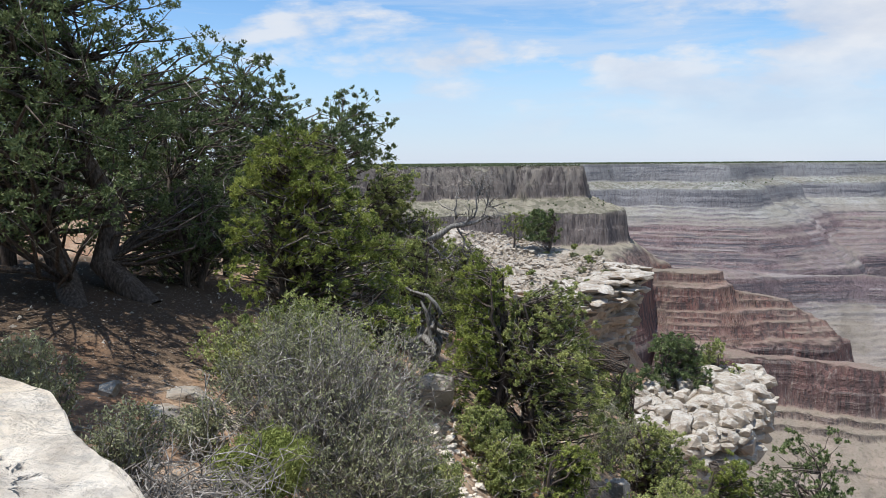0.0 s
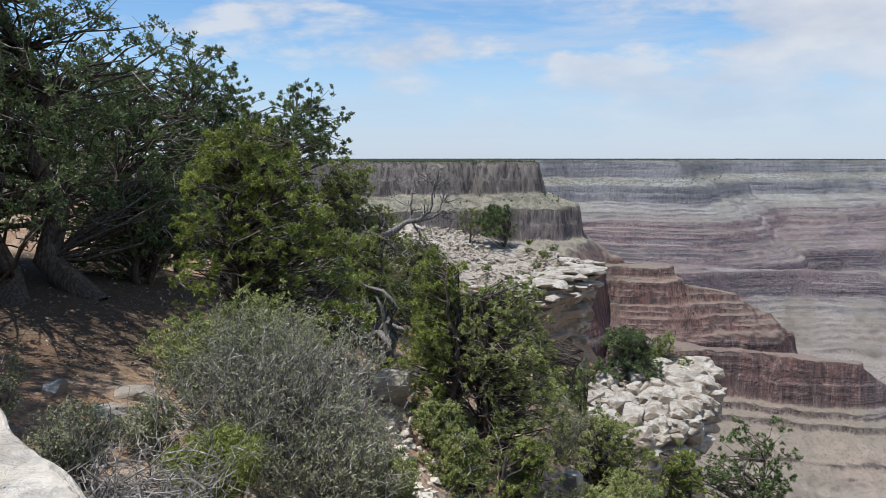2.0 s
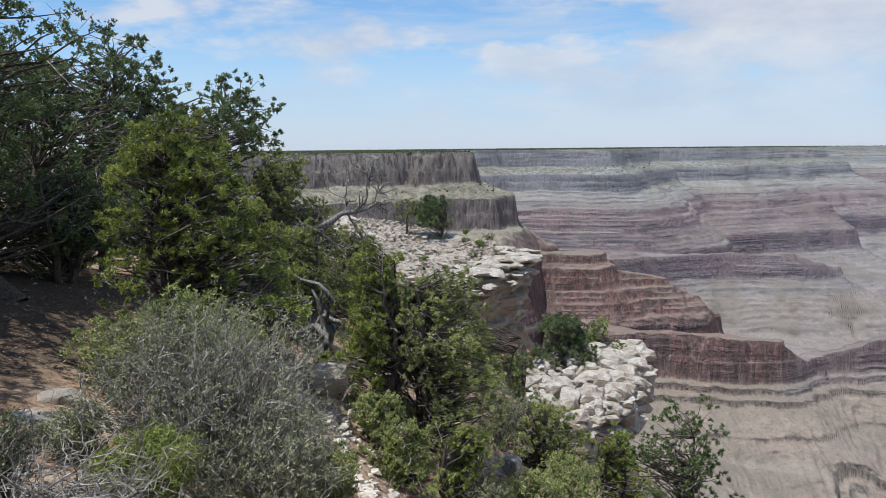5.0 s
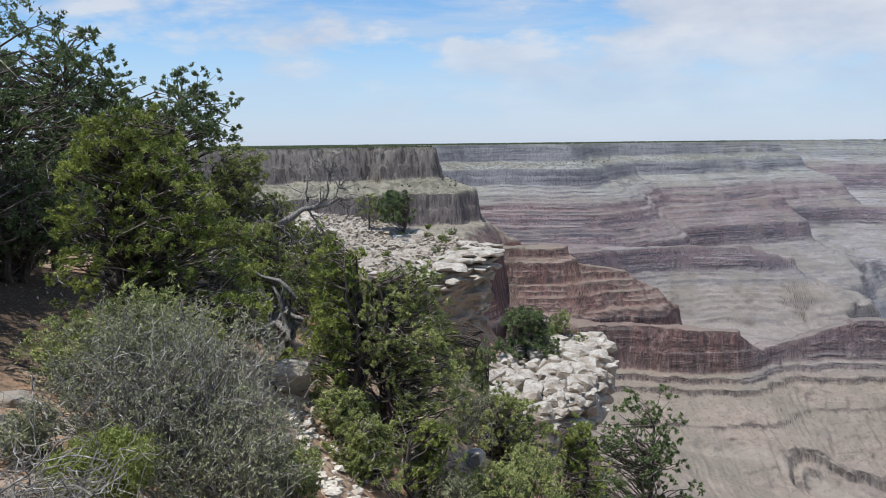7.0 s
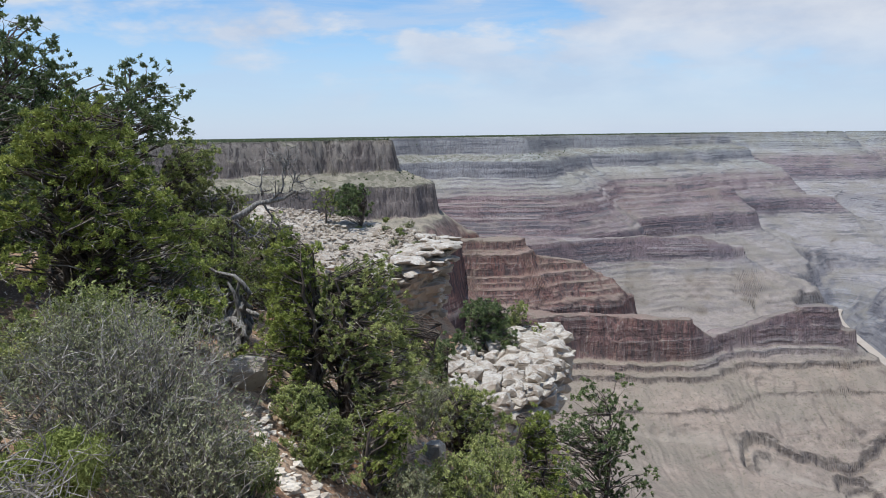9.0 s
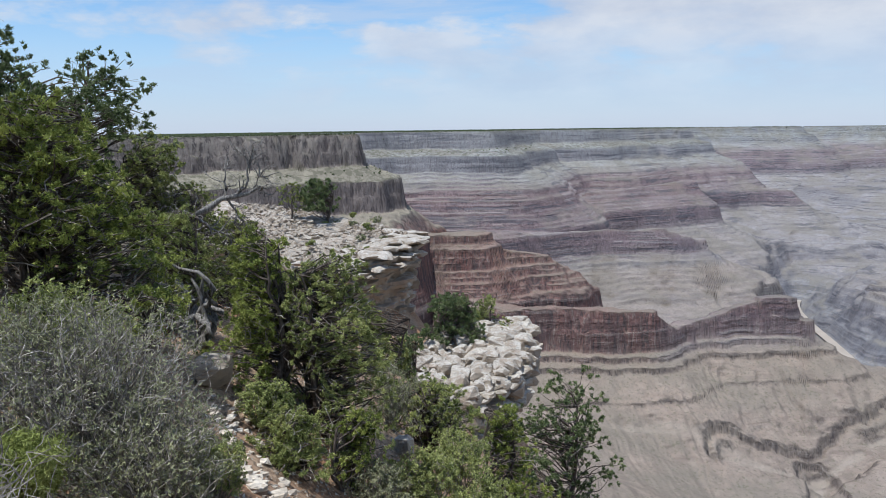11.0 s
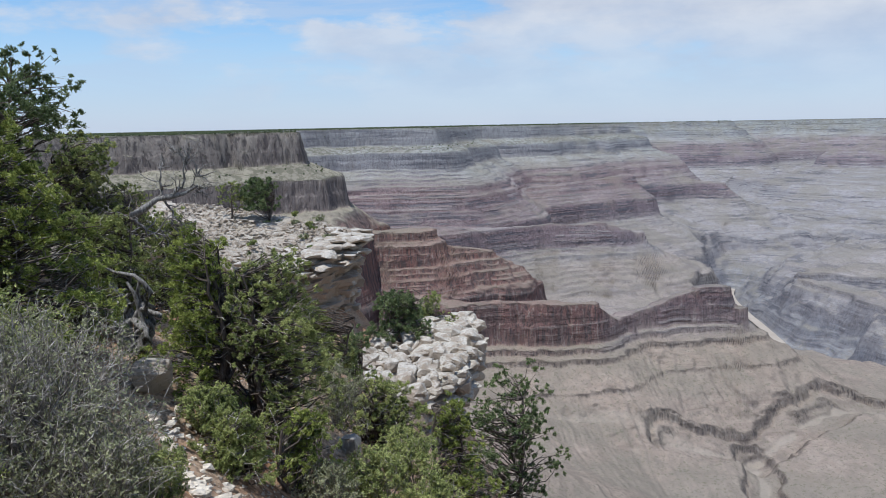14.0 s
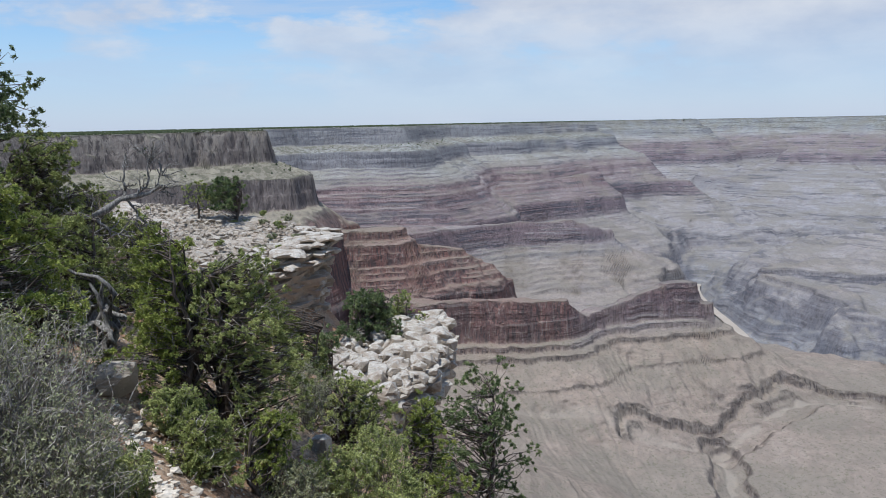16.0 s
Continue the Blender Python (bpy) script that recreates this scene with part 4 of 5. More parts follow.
        rock("limestone_block", BLOCKS[rng.integers(8)], (p[0], p[1], float(lower_top(p[0], p[1])) + rng.uniform(0.1, 0.7)), (w, w * 0.8, w * rng.uniform(0.4, 0.8)), rng.uniform(0, 360),
             "rough white limestone block heaped on the outcrop", "blocks on the outcrop", (rng.normal(0, 9), rng.normal(0, 9)))
    for k in range(330):
        p = np.array([rng.uniform(-2.5, 11.0), rng.uniform(37.6, 52.0)])
        if not inside(p[0:1], p[1:2], [tuple(q) for q in LOWER])[0]:
            continue
        w = rng.uniform(0.6, 1.9) * rng.uniform(0.6, 1)
        z = float(lower_top(p[0], p[1])) + rng.uniform(0.1, 0.35)
        rock("limestone_block", BLOCKS[rng.integers(8)], (p[0], p[1], z), (w, w * rng.uniform(0.6, 1.0), w * rng.uniform(0.8, 1.3)), rng.uniform(0, 360),
             "rough white limestone block lying on the outcrop", "blocks on the outcrop", (rng.normal(0, 12), rng.normal(0, 12)))


outcrop_rocks()


# ---- trees ----
# the dark leaning pinyons over the path
tree("pinyon_tree", "tall dark pinyon pine with a thick leaning trunk", "tree", -35.4, 13.5, 7.2, 2.9, 0.14, 21, 330, 60, PINYON, 0.08, 5, 0.16, 0.28, 10, 1, (-2.8, 0.3), 0.27, 40, "pinyon pines", curl=0.42)
tree("pinyon_tree", "tall dark pinyon pine with a thick leaning trunk", "tree", -39.4, 12.8, 6.8, 2.8, 0.14, 22, 300, 56, PINYON, 0.08, 5, 0.16, 0.28, 10, 1, (-1.5, 0.6), 0.25, 40, "pinyon pines", curl=0.5)
tree("pinyon_tree", "dark pinyon pine with a broad shady crown", "tree", -46, 14.5, 6.8, 2.9, 0.08, 23, 165, 45, PINYON, 0.095, 6, 0.13, 0.30, 9, 1, (0.3, 0.3), 0.22, 20, "pinyon pines")
tree("pinyon_tree", "dark pinyon pine shading the path", "tree", -44, 17.5, 5.2, 2.9, 0.02, 29, 230, 40, PINYON, 0.15, 5, 0.13, 0.34, 9, 1, (0.0, 0.0), 0.2, 20, "pinyon pines")
tree("pinyon_tree", "pinyon pine with a thin open top and bare twigs", "tree", -29.6, 20.5, 4.6, 3.0, 0.10, 24, 300, 45, PINYON, 0.12, 5, 0.13, 0.25, 10, 1, (0.4, 0.0), 0.16, 160, "pinyon pines", 0.3)
tree("pinyon_tree", "rounded pinyon pine with tufted branch ends", "tree", -21.0, 22.5, 3.75, 2.9, 0.08, 25, 200, 50, PINYON, 0.12, 5, 0.13, 0.26, 8, 1, (0.2, 0.0), 0.16, 40, "pinyon pines")
tree("pinyon_tree", "dark pinyon pine in the shade of its neighbours", "tree", -33, 20, 4.4, 2.6, 0.06, 26, 170, 55, PINYON, 0.12, 5, 0.13, 0.30, 8, 1, (0.0, 0.0), 0.17, 60, "pinyon pines")
tree("pinyon_tree", "dark pinyon pine in the shade of its neighbours", "tree", -38, 25, 5.0, 3.2, 0.05, 27, 112, 30, PINYON, 0.175, 5, 0.15, 0.38, 8, 1, (0.0, 0.0), 0.17, 30, "pinyon pines")
tree("pinyon_tree", "pinyon pine behind the juniper", "tree", -24.5, 26, 3.5, 2.4, 0.08, 28, 97, 30, PINYON, 0.175, 5, 0.15, 0.34, 7, 1, (0.0, 0.0), 0.16, 30, "pinyon pines")
# two pines added mostly out of view, to throw shade on the path
tree("pinyon_tree", "pinyon pine added mostly out of view to shade the path", "tree", -59, 9.2, 6.5, 2.5, 0.2, 50, 190, 44, PINYON, 0.10, 5, 0.13, 0.32, 8, 1, (0.3, 0.3), 0.22, 10, "pinyon pines")
tree("pinyon_tree", "pinyon pine added mostly out of view to shade the path", "tree", -62, 11.0, 6.0, 2.6, 0.1, 51, 112, 33, PINYON, 0.15, 5, 0.13, 0.32, 8, 1, (0.3, 0.3), 0.2, 10, "pinyon pines")
tree("pinyon_tree", "dense pinyon pine behind the juniper", "tree", -24.0, 19.5, 2.9, 2.3, 0.08, 52, 190, 50, PINYON, 0.12, 5, 0.13, 0.25, 8, 1, (0.0, 0.0), 0.16, 60, "pinyon pines")
tree("pinyon_tree", "dense dark pinyon pine filling the gap beside the juniper", "tree", -31.8, 17.0, 3.3, 2.1, 0.05, 58, 190, 48, PINYON, 0.11, 5, 0.13, 0.25, 8, 1, (0.0, 0.0), 0.16, 60, "pinyon pines")
tree("pinyon_tree", "dense pinyon pine behind the juniper", "tree", -25.8, 21.5, 3.6, 2.3, 0.08, 59, 170, 48, PINYON, 0.12, 5, 0.13, 0.26, 8, 1, (0.0, 0.0), 0.16, 80, "pinyon pines")
# the junipers
tree("juniper_tree", "bushy bright green juniper with grey inner branches", "tree", -24.0, 11.8, 2.2, 2.1, 0.08, 31, 495, 40, JUNIPER, 0.0686, 6, 0.13, 0.152, 11, 3, (0.15, 0.0), 0.09, 150, "junipers")
tree("juniper_tree", "fresh green juniper growing on the slope", "tree", -8.0, 13.2, -0.12, 1.3, 0.06, 32, 285, 40, JUNIPER, 0.0686, 6, 0.13, 0.144, 9, 3, (-0.2, 0.0), 0.09, 60, "junipers")
tree("juniper_tree", "yellowish green juniper with bare twigs on the slope", "tree", -3.9, 13.0, -0.6, 1.75, 0.05, 133, 480, 35, OLIVE, 0.0686, 6, 0.13, 0.144, 10, 3, (0.1, 0.0), 0.08, 170, "junipers")
tree("juniper_bush", "low olive green juniper bush below the slope", "bush", -7.5, 10.9, -2.75, 0.85, 0.05, 34, 165, 38, OLIVE, 0.0614, 6, 0.13, 0.128, 7, 3, (0.0, 0.0), 0.05, 60, "juniper bushes")
tree("juniper_bush", "low green juniper bush below the slope", "bush", -2.0, 11.6, -3.15, 0.9, 0.05, 35, 165, 38, JUNIPER, 0.0614, 6, 0.13, 0.128, 7, 3, (0.0, 0.0), 0.05, 50, "juniper bushes")
tree("juniper_tree", "greyish juniper with thin foliage and bare twigs", "tree", 4.4, 17.0, -4.55, 1.9, 0.03, 36, 345, 33, OLIVE, 0.0794, 6, 0.13, 0.16, 10, 3, (0.0, 0.0), 0.08, 220, "junipers")
tree("juniper_tree", "green juniper rising from the steep slope", "tree", 10.3, 18.5, -5.75, 1.45, 0.05, 37, 240, 35, JUNIPER, 0.0794, 6, 0.13, 0.16, 9, 3, (0.0, 0.0), 0.08, 90, "junipers")
tree("pinyon_tree", "slender pinyon with open limbs on the cliff slope", "tree", 14.8, 22.0, -6.2, 3.0, 0.14, 38, 260, 50, PINYON, 0.11, 5, 0.15, 0.24, 11, 1, (0.2, 0.0), 0.12, 60, "pinyon pines", 0.5)
# between the juniper and the outcrop
tree("juniper_tree", "grey green juniper with sparse twigs", "tree", -16.9, 19.5, 1.5, 2.0, 0.04, 39, 400, 33, OLIVE, 0.0794, 6, 0.13, 0.16, 8, 3, (0.0, 0.0), 0.08, 200, "junipers")
tree("juniper_tree", "grey green juniper with sparse twigs", "tree", -13.4, 20.0, 0.2, 1.7, 0.04, 40, 330, 30, OLIVE, 0.065, 6, 0.13, 0.16, 7, 3, (0.0, 0.0), 0.07, 260, "junipers")
tree("juniper_tree", "dull green juniper with bare lower branches", "tree", -16.0, 15.0, 0.12, 1.45, 0.04, 41, 280, 33, OLIVE, 0.065, 6, 0.13, 0.152, 8, 3, (0.0, 0.0), 0.08, 200, "junipers")
tree("juniper_tree", "dark juniper beside the dead stump", "tree", -17.5, 12.6, -0.4, 0.95, 0.05, 42, 135, 36, PINYON, 0.065, 6, 0.13, 0.144, 7, 3, (0.0, 0.0), 0.07, 120, "junipers")
tree("juniper_tree", "dark juniper in the shade under the pines", "tree", -31.5, 15.5, 1.4, 1.4, 0.04, 43, 195, 36, PINYON, 0.0722, 6, 0.13, 0.176, 7, 3, (0.0, 0.0), 0.07, 90, "junipers")
tree("juniper_bush", "dull green juniper bush on the falling slope", "bush", -9.5, 17.5, -2.3, 1.3, 0.04, 48, 180, 33, OLIVE, 0.0722, 6, 0.13, 0.16, 7, 3, (0.0, 0.0), 0.06, 130, "juniper bushes")
tree("juniper_tree", "dull green juniper in the gully before the outcrop", "tree", -1.0, 27.0, -5.2, 1.9, 0.04, 53, 190, 40, OLIVE, 0.11, 6, 0.13, 0.2, 8, 3, (0.0, 0.0), 0.09, 120, "junipers")
tree("juniper_tree", "dark juniper in the gully before the outcrop", "tree", 2.6, 35.0, -8.9, 2.0, 0.04, 54, 170, 40, PINYON, 0.13, 6, 0.13, 0.26, 8, 3, (0.0, 0.0), 0.09, 90, "junipers")
tree("juniper_tree", "dull green juniper in the gully before the outcrop", "tree", -5.5, 31.0, -4.9, 2.0, 0.04, 55, 180, 40, OLIVE, 0.12, 6, 0.13, 0.24, 8, 3, (0.0, 0.0), 0.09, 120, "junipers")
tree("juniper_tree", "dull green juniper in the gully before the outcrop", "tree", -10.0, 28.0, -3.2, 1.9, 0.04, 56, 170, 40, OLIVE, 0.12, 6, 0.13, 0.24, 8, 3, (0.0, 0.0), 0.09, 140, "junipers")
tree("juniper_tree", "grey green juniper half hiding the outcrop", "tree", -10.6, 22.5, -0.75, 1.5, 0.04, 57, 200, 40, OLIVE, 0.10, 6, 0.13, 0.19, 8, 3, (0.0, 0.0), 0.08, 160, "junipers")
# on the outcrops
tree("juniper_tree", "small round juniper on the white outcrop", "tree", -4.2, 65.5, -3.0, 2.8, 0.32, 44, 120, 40, PINYON, 0.20, 4, 0.22, 0.42, 7, 2, (0.0, 0.0), 0.13, 40, "junipers", 0.2, (-4.8, 65.3, float(upper_top(-4.8, 65.3)) - 0.1))
tree("juniper_tree", "small half bare juniper on the white outcrop", "tree", -6.8, 66, -3.2, 1.4, 0.25, 45, 34, 30, OLIVE, 0.17, 4, 0.2, 0.36, 5, 1, (0.2, 0.0), 0.13, 110, "junipers", 0.4, (-7.7, 65.6, float(upper_top(-7.7, 65.6)) - 0.1))
tree("juniper_tree", "dark juniper growing between the two outcrops", "tree", 6.2, 46.5, -9.5, 3.4, 0.02, 46, 210, 46, PINYON, 0.17, 4, 0.2, 0.36, 9, 3, (0.0, 0.0), 0.10, 90, "junipers", 0.0, (5.0, 46.3, -12.9))
tree("juniper_bush", "thin grey bush on the white outcrop", "bush", 9.6, 48.5, -10.3, 1.5, 0.02, 47, 50, 40, OLIVE, 0.14, 4, 0.2, 0.32, 6, 3, (0.0, 0.0), 0.06, 110, "juniper bushes", 0.0, (7.9, 48.3, -12.6))


# ---- dead wood ----
def dead_tree():
    """The grey fallen trunk that juts out towards the outcrop."""
    rng = np.random.default_rng(8)
    root = new("dead_tree")
    root.location = (-5.0, 17.0, ground_at(-5.0, 17.0))
    tagged(root, "bleached dead tree leaning out with bare forked limbs", "dead tree")
    o = np.array(root.location)
    main = np.array([(-5.0, 17.0, o[2] - 0.2), (-4.7, 17.05, -1.0)] + [(-4.09, 17.14, -0.33), (-3.84, 17.20, -0.19), (-3.56, 17.25, 0.01), (-3.25, 17.32, 0.06), (-2.96, 17.37, 0.11), (-2.65, 17.42, 0.28)])
    girths = np.array([0.13, 0.12, 0.095, 0.09, 0.08, 0.07, 0.05, 0.025])
    limbs = [
        ([(-3.50, 17.27, 0.05), (-3.43, 17.29, 0.23), (-3.48, 17.27, 0.47), (-3.37, 17.29, 1.03)], 0.05),
        ([(-3.23, 17.32, 0.06), (-3.12, 17.34, 0.18), (-2.98, 17.37, 0.31), (-2.93, 17.38, 0.74), (-3.02, 17.36, 1.13)], 0.055),
        ([(-2.93, 17.38, 0.74), (-2.79, 17.40, 0.95)], 0.025),
        ([(-2.82, 17.39, 0.25), (-2.57, 17.43, 0.66)], 0.025),
        ([(-2.74, 17.41, 0.25), (-2.42, 17.46, 0.05)], 0.022),
        ([(-4.09, 17.14, -0.36), (-3.81, 17.20, -0.76), (-3.52, 17.26, -0.70), (-3.41, 17.29, -1.12)], 0.05),
        ([(-3.43, 17.28, 0.02), (-3.25, 17.32, -0.25), (-3.29, 17.31, -0.62), (-3.05, 17.35, -0.90)], 0.04),
        ([(-4.04, 17.15, -0.34), (-4.24, 17.10, -0.37), (-4.38, 17.06, -0.28)], 0.07),
    ]
    v, f = tubes([(main - o, girths * (1 + 0.12 * rng.normal(0, 1, len(main))))], 9)
    quick("trunk", v, f, DEADWOOD, root, sides=4, smooth=True)
    for pts, g in limbs:
        pts = np.array(pts)
        s = np.linspace(0, len(pts) - 1, 3 * len(pts))
        p = np.stack([np.interp(s, np.arange(len(pts)), pts[:, q]) for q in range(3)], 1) - o
        p[1:-1] += rng.normal(0, 0.022, (len(p) - 2, 3))
        twigs = [(p, np.linspace(g * 0.8, 0.012, len(p)))]
        for _ in range(8):
            i = rng.integers(2, len(p) - 1)
            way = unit(rng.normal(0, 1, 3) * np.array([1, 0.6, 0.8]) + 0.8 * unit(p[-1] - p[0]) + np.array([0.25, 0, 0.1]))
            tip = p[i] + way * rng.uniform(0.2, 0.65)
            twigs.append((bend(p[i], tip, rng, 0.15, 6, 0.08), np.linspace(0.016, 0.005, 6)))
            twigs.append((bend(p[i] + way * 0.15, tip + rng.normal(0, 0.14, 3), rng, 0.15, 5, 0.08), np.linspace(0.010, 0.004, 5)))
        v, f = tubes(twigs, 5)
        quick("limb", v, f, DEADWOOD, root, sides=4, smooth=True)


dead_tree()


def dead_stump():
    rng = np.random.default_rng(9)
    base = np.array([-3.35, 13.5, ground_at(-3.35, 13.5)])
    root = new("dead_stump")
    root.location = base
    tagged(root, "twisted grey juniper stump with splayed roots", "stump")
    h = -1.0 - base[2]
    arms = []
    for k in range(7):
        a = rng.uniform(0, 6.28)
        e = np.array([0.18 * math.cos(a), 0.15 * math.sin(a), h * rng.uniform(0.6, 1.0)])
        arms.append((bend((0.12 * math.cos(a), 0.1 * math.sin(a), -0.1), e, rng, 0.12, 8, 0.03), np.linspace(0.10, 0.025, 8)))
    for arm in arms:
        v, f = tubes([arm], 7)
        quick("split_trunk", v, f, DEADWOOD, root, sides=4, smooth=True)
    for e in ((-0.75, 0.0, h * 0.85), (-0.55, 0.1, h * 1.15), (0.35, -0.1, 0.45), (0.3, -0.3, 0.2), (-0.2, -0.4, 0.25), (0.45, -0.2, 0.75)):
        p = bend((0, 0, h * 0.45), e, rng, 0.25, 8, 0.05)
        v, f = tubes([(p, np.linspace(0.075, 0.02, 8))], 7)
        quick("branch", v, f, DEADWOOD, root, sides=4, smooth=True)


dead_stump()


def brush_pile(name, label, az, r, half, high, count, seed, thick=0.009):
    rng = np.random.default_rng(seed)
    base = put(az, r)
    root = new(name)
    root.location = base
    tagged(root, label, "dead wood")
    for _ in range(count):
        a = np.array([*rng.normal(0, half * 0.4, 2), abs(rng.normal(0, high * 0.35))])
        d = unit(np.array([*rng.normal(0, 1, 2), rng.normal(0.15, 0.35)]))
        b = a + d * rng.uniform(0.25, 0.8)
        b[2] = max(b[2], 0.01)
        g = thick * rng.uniform(0.5, 1.4)
        p = bend(a, b, rng, 0.12, 6, 0.05)
        sticks = [(p, np.linspace(g, g * 0.35, 6))]
        for _ in range(2):
            i = rng.integers(2, 6)
            sticks.append((bend(p[i], p[i] + unit(rng.normal(0, 1, 3) + d) * rng.uniform(0.1, 0.3), rng, 0.1, 4, 0.05), np.linspace(g * 0.6, g * 0.25, 4)))
        v, f = tubes(sticks, 4)
        quick("branch", v, f, TWIG, root, sides=4)


brush_pile("brush_pile", "heap of dry grey branches beside the slab", -34.3, 5.0, 0.62, 0.30, 230, 51, 0.007)
brush_pile("dead_branch", "bare dead branch standing in the brush", -30.3, 7.2, 0.4, 0.8, 34, 52, 0.010)

# ---- bushes ----
bush("grey_bush", "large grey twiggy bush with few leaves", "bush", put(-21.6, 7.6), 1.45, 1.75, 270, SAGE, 5600, 61, 0.032, None, 3, 0.3, 0.006)
bush("grey_bush", "grey twiggy bush under the large one", "bush", put(-25.5, 8.4), 0.9, 1.5, 80, SAGE, 5000, 62, 0.03)
bush("olive_bush", "olive leaved bush behind the grey one", "bush", put(-23.0, 9.5), 0.85, 1.6, 80, OLIVE, 9000, 63, 0.04)
bush("grey_bush", "grey twiggy bush leaning over the red path", "bush", put(-17.6, 7.5), 0.7, 1.2, 100, SAGE, 3200, 76, 0.032)
bush("grey_bush", "grey twiggy bush at the foot of the large one", "bush", put(-18.5, 6.6), 0.9, 1.05, 120, SAGE, 3600, 77, 0.032)
bush("olive_bush", "small fresh green bush beside the red path", "bush", put(-13.3, 8.1), 0.42, 0.7, 50, OLIVE, 4200, 78, 0.035)
bush("grey_bush", "low dark twiggy bush beside the red path", "bush", put(-15.6, 7.1), 0.45, 0.65, 60, SAGE, 2000, 79, 0.03)
bush("rabbitbrush", "bright yellow green rabbitbrush", "bush", put(-27.2, 5.9), 0.46, 0.62, 130, LIME, 9000, 64, 0.045, LIME, 3, 0.12, 0.004)
bush("sagebrush", "grey green sagebrush behind the slab", "bush", put(-44, 7.6), 0.55, 0.8, 70, SAGE, 5000, 65, 0.03)
bush("sagebrush", "small dry sagebrush beside the path", "bush", put(-32.0, 7.4), 0.35, 0.5, 50, SAGE, 2500, 66, 0.03)
bush("sagebrush", "dry sagebrush below the slab", "bush", put(-37.5, 5.6), 0.45, 0.6, 60, SAGE, 2500, 67, 0.025)
bush("olive_bush", "olive leaved bush at the foot of the boulder", "bush", put(-9.0, 11.6), 0.5, 0.9, 50, OLIVE, 5000, 68, 0.04)
bush("olive_bush", "shaded bush under the juniper", "bush", put(-28.5, 10.2), 0.8, 0.95, 60, OLIVE, 4000, 69, 0.04)
bush("olive_bush", "shaded bush under the juniper", "bush", put(-22.0, 10.4), 0.8, 1.2, 60, OLIVE, 4500, 70, 0.04)
bush("grey_bush", "grey twiggy bush on the lower slope", "bush", put(1.0, 15.2), 0.8, 1.5, 70, SAGE, 4500, 71, 0.035)
bush("olive_bush", "olive leaved bush on the lower slope", "bush", put(7.0, 14.8), 0.8, 1.4, 60, OLIVE, 6000, 72, 0.045)

bush("olive_bush", "olive leaved bush on the lower slope", "bush", put(4.0, 12.6), 0.75, 1.3, 60, OLIVE, 6000, 73, 0.045)
bush("olive_bush", "olive leaved bush on the lower slope", "bush", put(9.0, 13.6), 0.8, 1.4, 60, OLIVE, 6000, 74, 0.045)
bush("grey_bush", "grey twiggy bush on the lower slope", "bush", put(0.0, 11.4), 0.6, 1.0, 50, SAGE, 3500, 75, 0.035)


def outcrop_scrub():
    rng = np.random.default_rng(14)
    for k in range(14):
        x, y = rng.uniform(-12, 1), rng.uniform(56.5, 68)
        z = float(upper_top(x, y))
        w = rng.uniform(0.3, 0.65)
        bush("dry_scrub", "low dry scrub on the white outcrop", "bush", (x, y, z), w, w * 0.9, 14, OLIVE if k % 2 else SAGE, 420, 100 + k, 0.12, None, 3, 0.3, 0.012, 0.9, "scrub on the outcrop")


outcrop_scrub()

# ---- loose rocks on the slope ----
rock("boulder", hull_rock("boulder", 91, 0.8, 26, 0.10, WEATHERED), (-2.75, 11.85, -2.38), (0.82, 0.7, 0.85), 25, "grey and white limestone boulder on the slope")
rock("boulder", hull_rock("boulder", 92, 0.8, 18), (0.5, 14.0, -5.0), (0.6, 0.5, 0.7), 70, "white limestone boulder between the bushes")
rock("boulder", hull_rock("boulder", 93, 0.6, 18), (-2.5, 9.4, ground_at(-2.5, 9.4) + 0.05), (0.7, 0.5, 0.5), 10, "shaded limestone boulder beside the red soil")
for k, (x, y, w) in enumerate([(-4.9, 7.1, 0.8), (-5.2, 7.9, 0.7), (-4.3, 7.6, 0.6), (-5.7, 7.2, 0.5), (-4.6, 8.3, 0.5)]):
    rock("flat_rock", hull_rock("flat_rock", 94 + k, 0.3, 20, 0.04, WEATHERED), (x, y, ground_at(x, y) - 0.01), (w, w * 0.7, 0.7), 40 * k, "flat pale rock half buried in the path", "rocks in the path")


def slope_stones():
    rng = np.random.default_rng(17)
    for k in range(95):
        s = rng.uniform(0, 1)
        x, y = -2.5 + 1.1 * s + rng.normal(0, 0.24), 11.6 - 3.0 * s + rng.normal(0, 0.35)
        w = 0.07 + 0.27 * rng.uniform(0, 1) ** 1.6
        rock("stone", STONES[rng.integers(6)], (x, y, ground_at(x, y) + 0.02), (w, w * rng.uniform(0.6, 1), w * 0.8), rng.uniform(0, 360), "small pale limestone stone on red soil", "stones on the slope")


slope_stones()


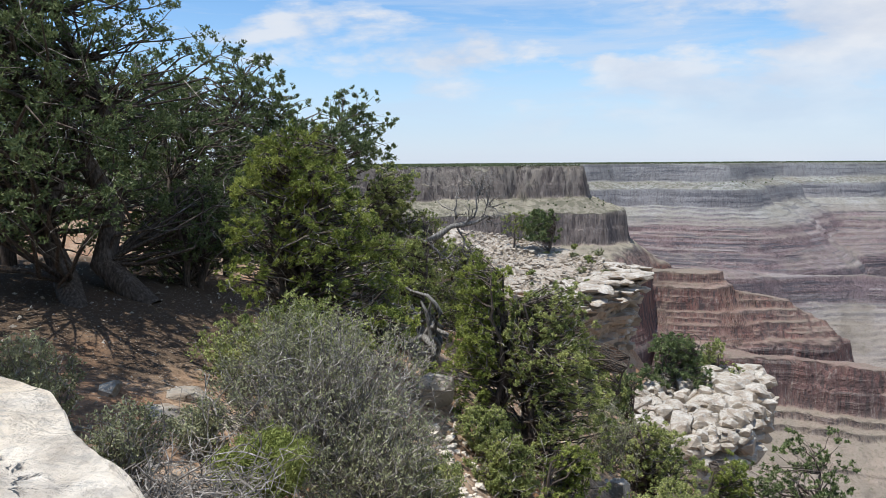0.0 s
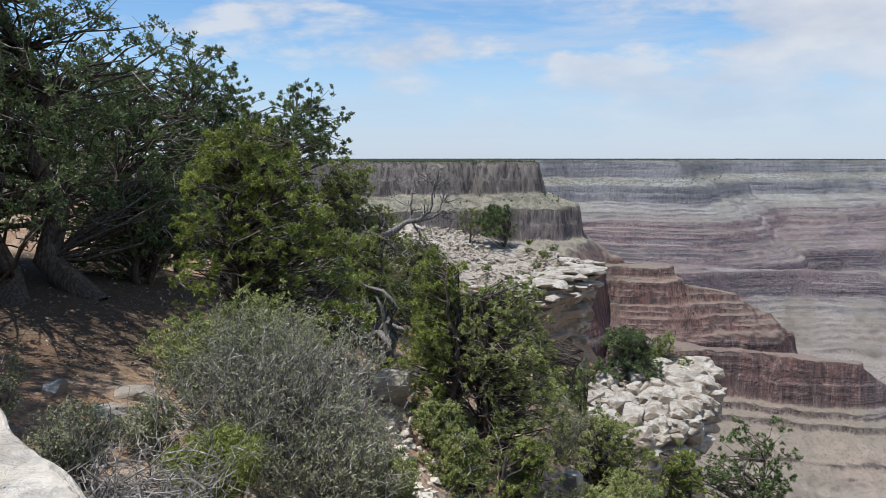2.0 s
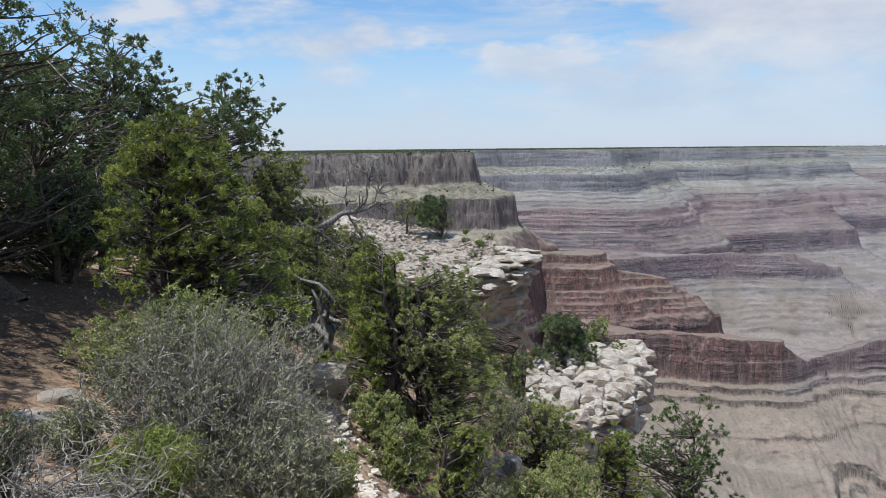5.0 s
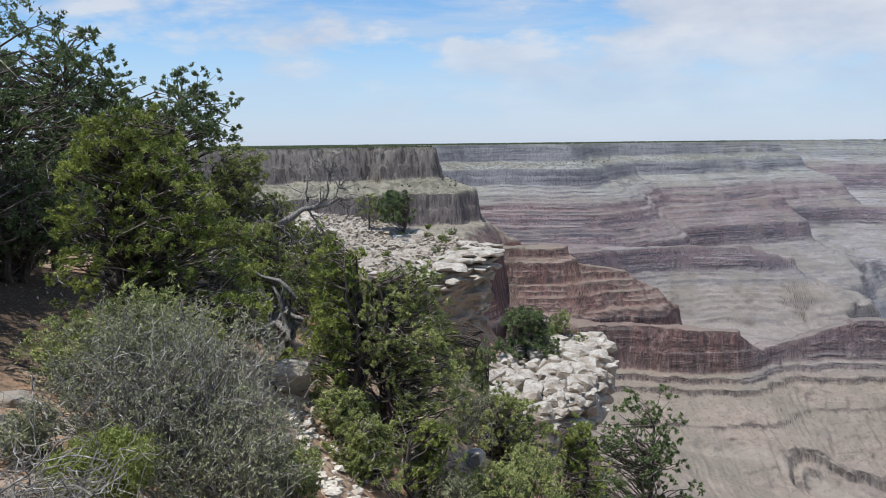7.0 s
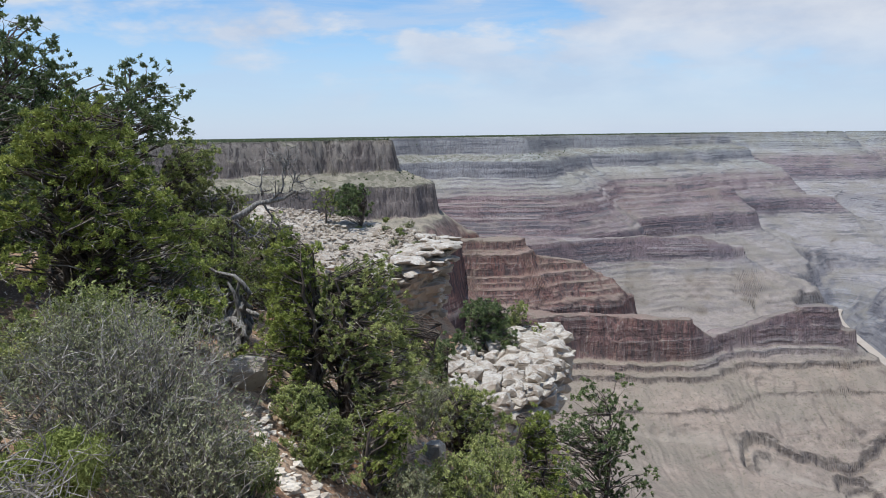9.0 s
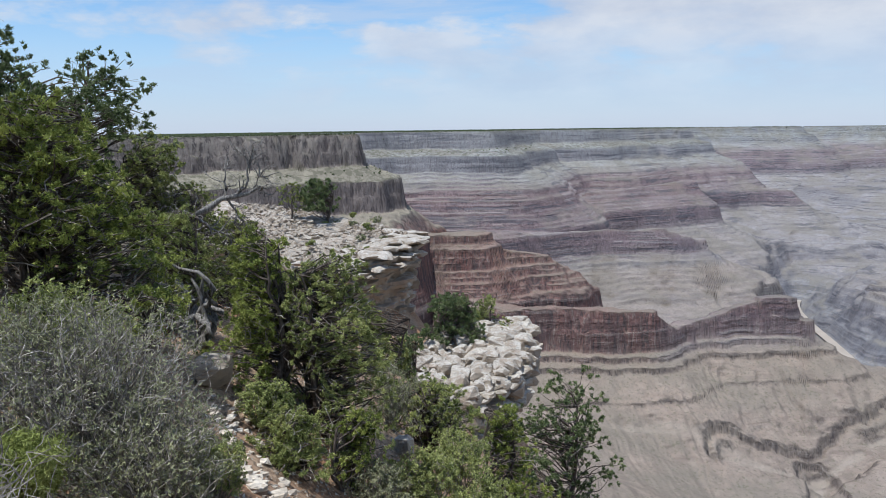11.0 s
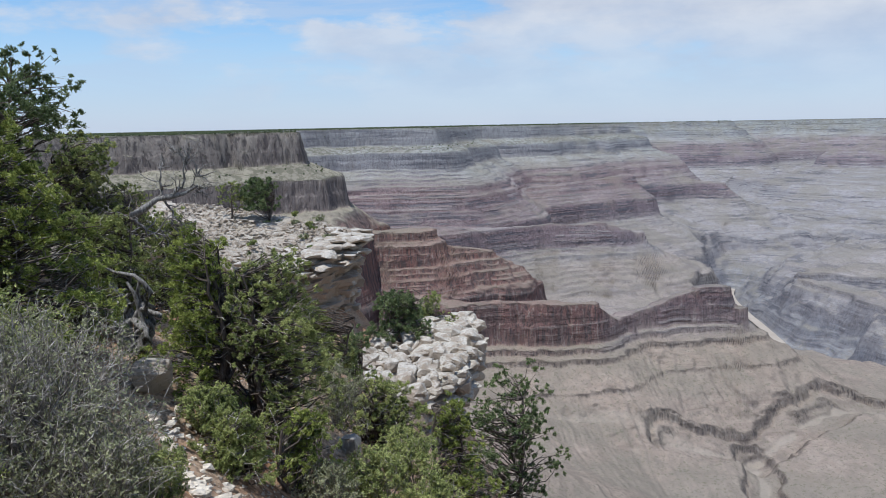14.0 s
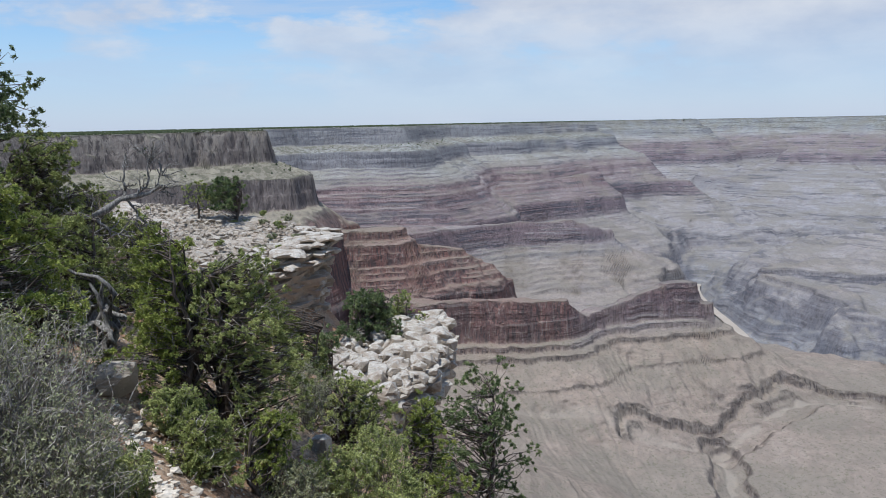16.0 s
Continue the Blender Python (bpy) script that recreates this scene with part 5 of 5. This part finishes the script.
def litter():
    """Needles, bark bits and gravel on the ground under the trees."""
    rng = np.random.default_rng(19)
    n = 9000
    az, r = rng.uniform(-48, 2, n), rng.uniform(4.0, 20.0, n)
    x, y = r * np.sin(np.radians(az)), r * np.cos(np.radians(az))
    bare = ~((az < -25) & (r > 8.2)) | (rng.uniform(0, 1, n) < 0.12)
    az, r, x, y = az[bare], r[bare], x[bare], y[bare]
    n = len(x)
    z = rim_height(x, y)
    c = np.column_stack([x, y, z + 0.012])
    w = rng.uniform(0.02, 0.06, (n, 1, 1))
    a = rng.uniform(0, 6.28, n)
    u = np.stack([np.cos(a), np.sin(a), rng.normal(0, 0.3, n)], 1)
    t = np.stack([-np.sin(a), np.cos(a), rng.normal(0, 0.3, n)], 1)
    up = np.array([0, 0, 1.0])
    v = np.concatenate([(c + w[:, 0] * u)[:, None], (c + w[:, 0] * t * 0.7)[:, None], (c - w[:, 0] * u)[:, None], (c + w[:, 0] * up * 0.7)[:, None]], 1).reshape(-1, 3)
    i = np.arange(n)[:, None] * 4
    f = np.concatenate([i + np.array([[0, 1, 3]]), i + np.array([[1, 2, 3]]), i + np.array([[2, 0, 3]])])
    ob = quick("gravel", v, f, LIMESTONE)
    tagged(ob, "scattered pale gravel on red soil", "gravel", kind="stuff")


litter()


def far_forest():
    """Scrubby pinyon woods on the plateau, too far to count."""
    rng = np.random.default_rng(23)
    n = 60000
    az, r = rng.uniform(-20, 34, n), 560 * (4000 / 560) ** rng.uniform(0, 1, n)
    x, y = r * np.sin(np.radians(az)), r * np.cos(np.radians(az))
    z, level, _, _ = canyon_height(x, y)
    keep = ((level > -1.0) & (rough2(x, y, 60, 2, 2) > -0.6)) | ((level < -10) & (level > -36) & (r < 1500) & (rng.uniform(0, 1, n) < 0.35))
    x, y, z, r = x[keep][:8000], y[keep][:8000], z[keep][:8000], r[keep][:8000]
    m = len(x)
    s = rng.uniform(0.5, 1.2, m) * np.clip(r / 900, 1, 2.2)
    ring = np.array([(1, 0, 0.35), (0, 1, 0.45), (-1, 0, 0.35), (0, -1, 0.45)])
    v = np.concatenate([np.column_stack([x, y, z - 0.3])[:, None], np.stack([x, y, z], 1)[:, None] + ring[None] * s[:, None, None] * rng.uniform(0.7, 1.2, (m, 4, 1)),
                        np.column_stack([x, y, z + s * 1.5])[:, None]], 1).reshape(-1, 3)
    i = np.arange(m)[:, None] * 6
    f = np.concatenate([i + np.array([[0, b, a]]) for a, b in ((1, 2), (2, 3), (3, 4), (4, 1))] + [i + np.array([[5, a, b]]) for a, b in ((1, 2), (2, 3), (3, 4), (4, 1))])
    ob = quick("far_forest", v, f, FOREST)
    tagged(ob, "dark pinyon woods on the far plateau", "forest", kind="stuff")


far_forest()
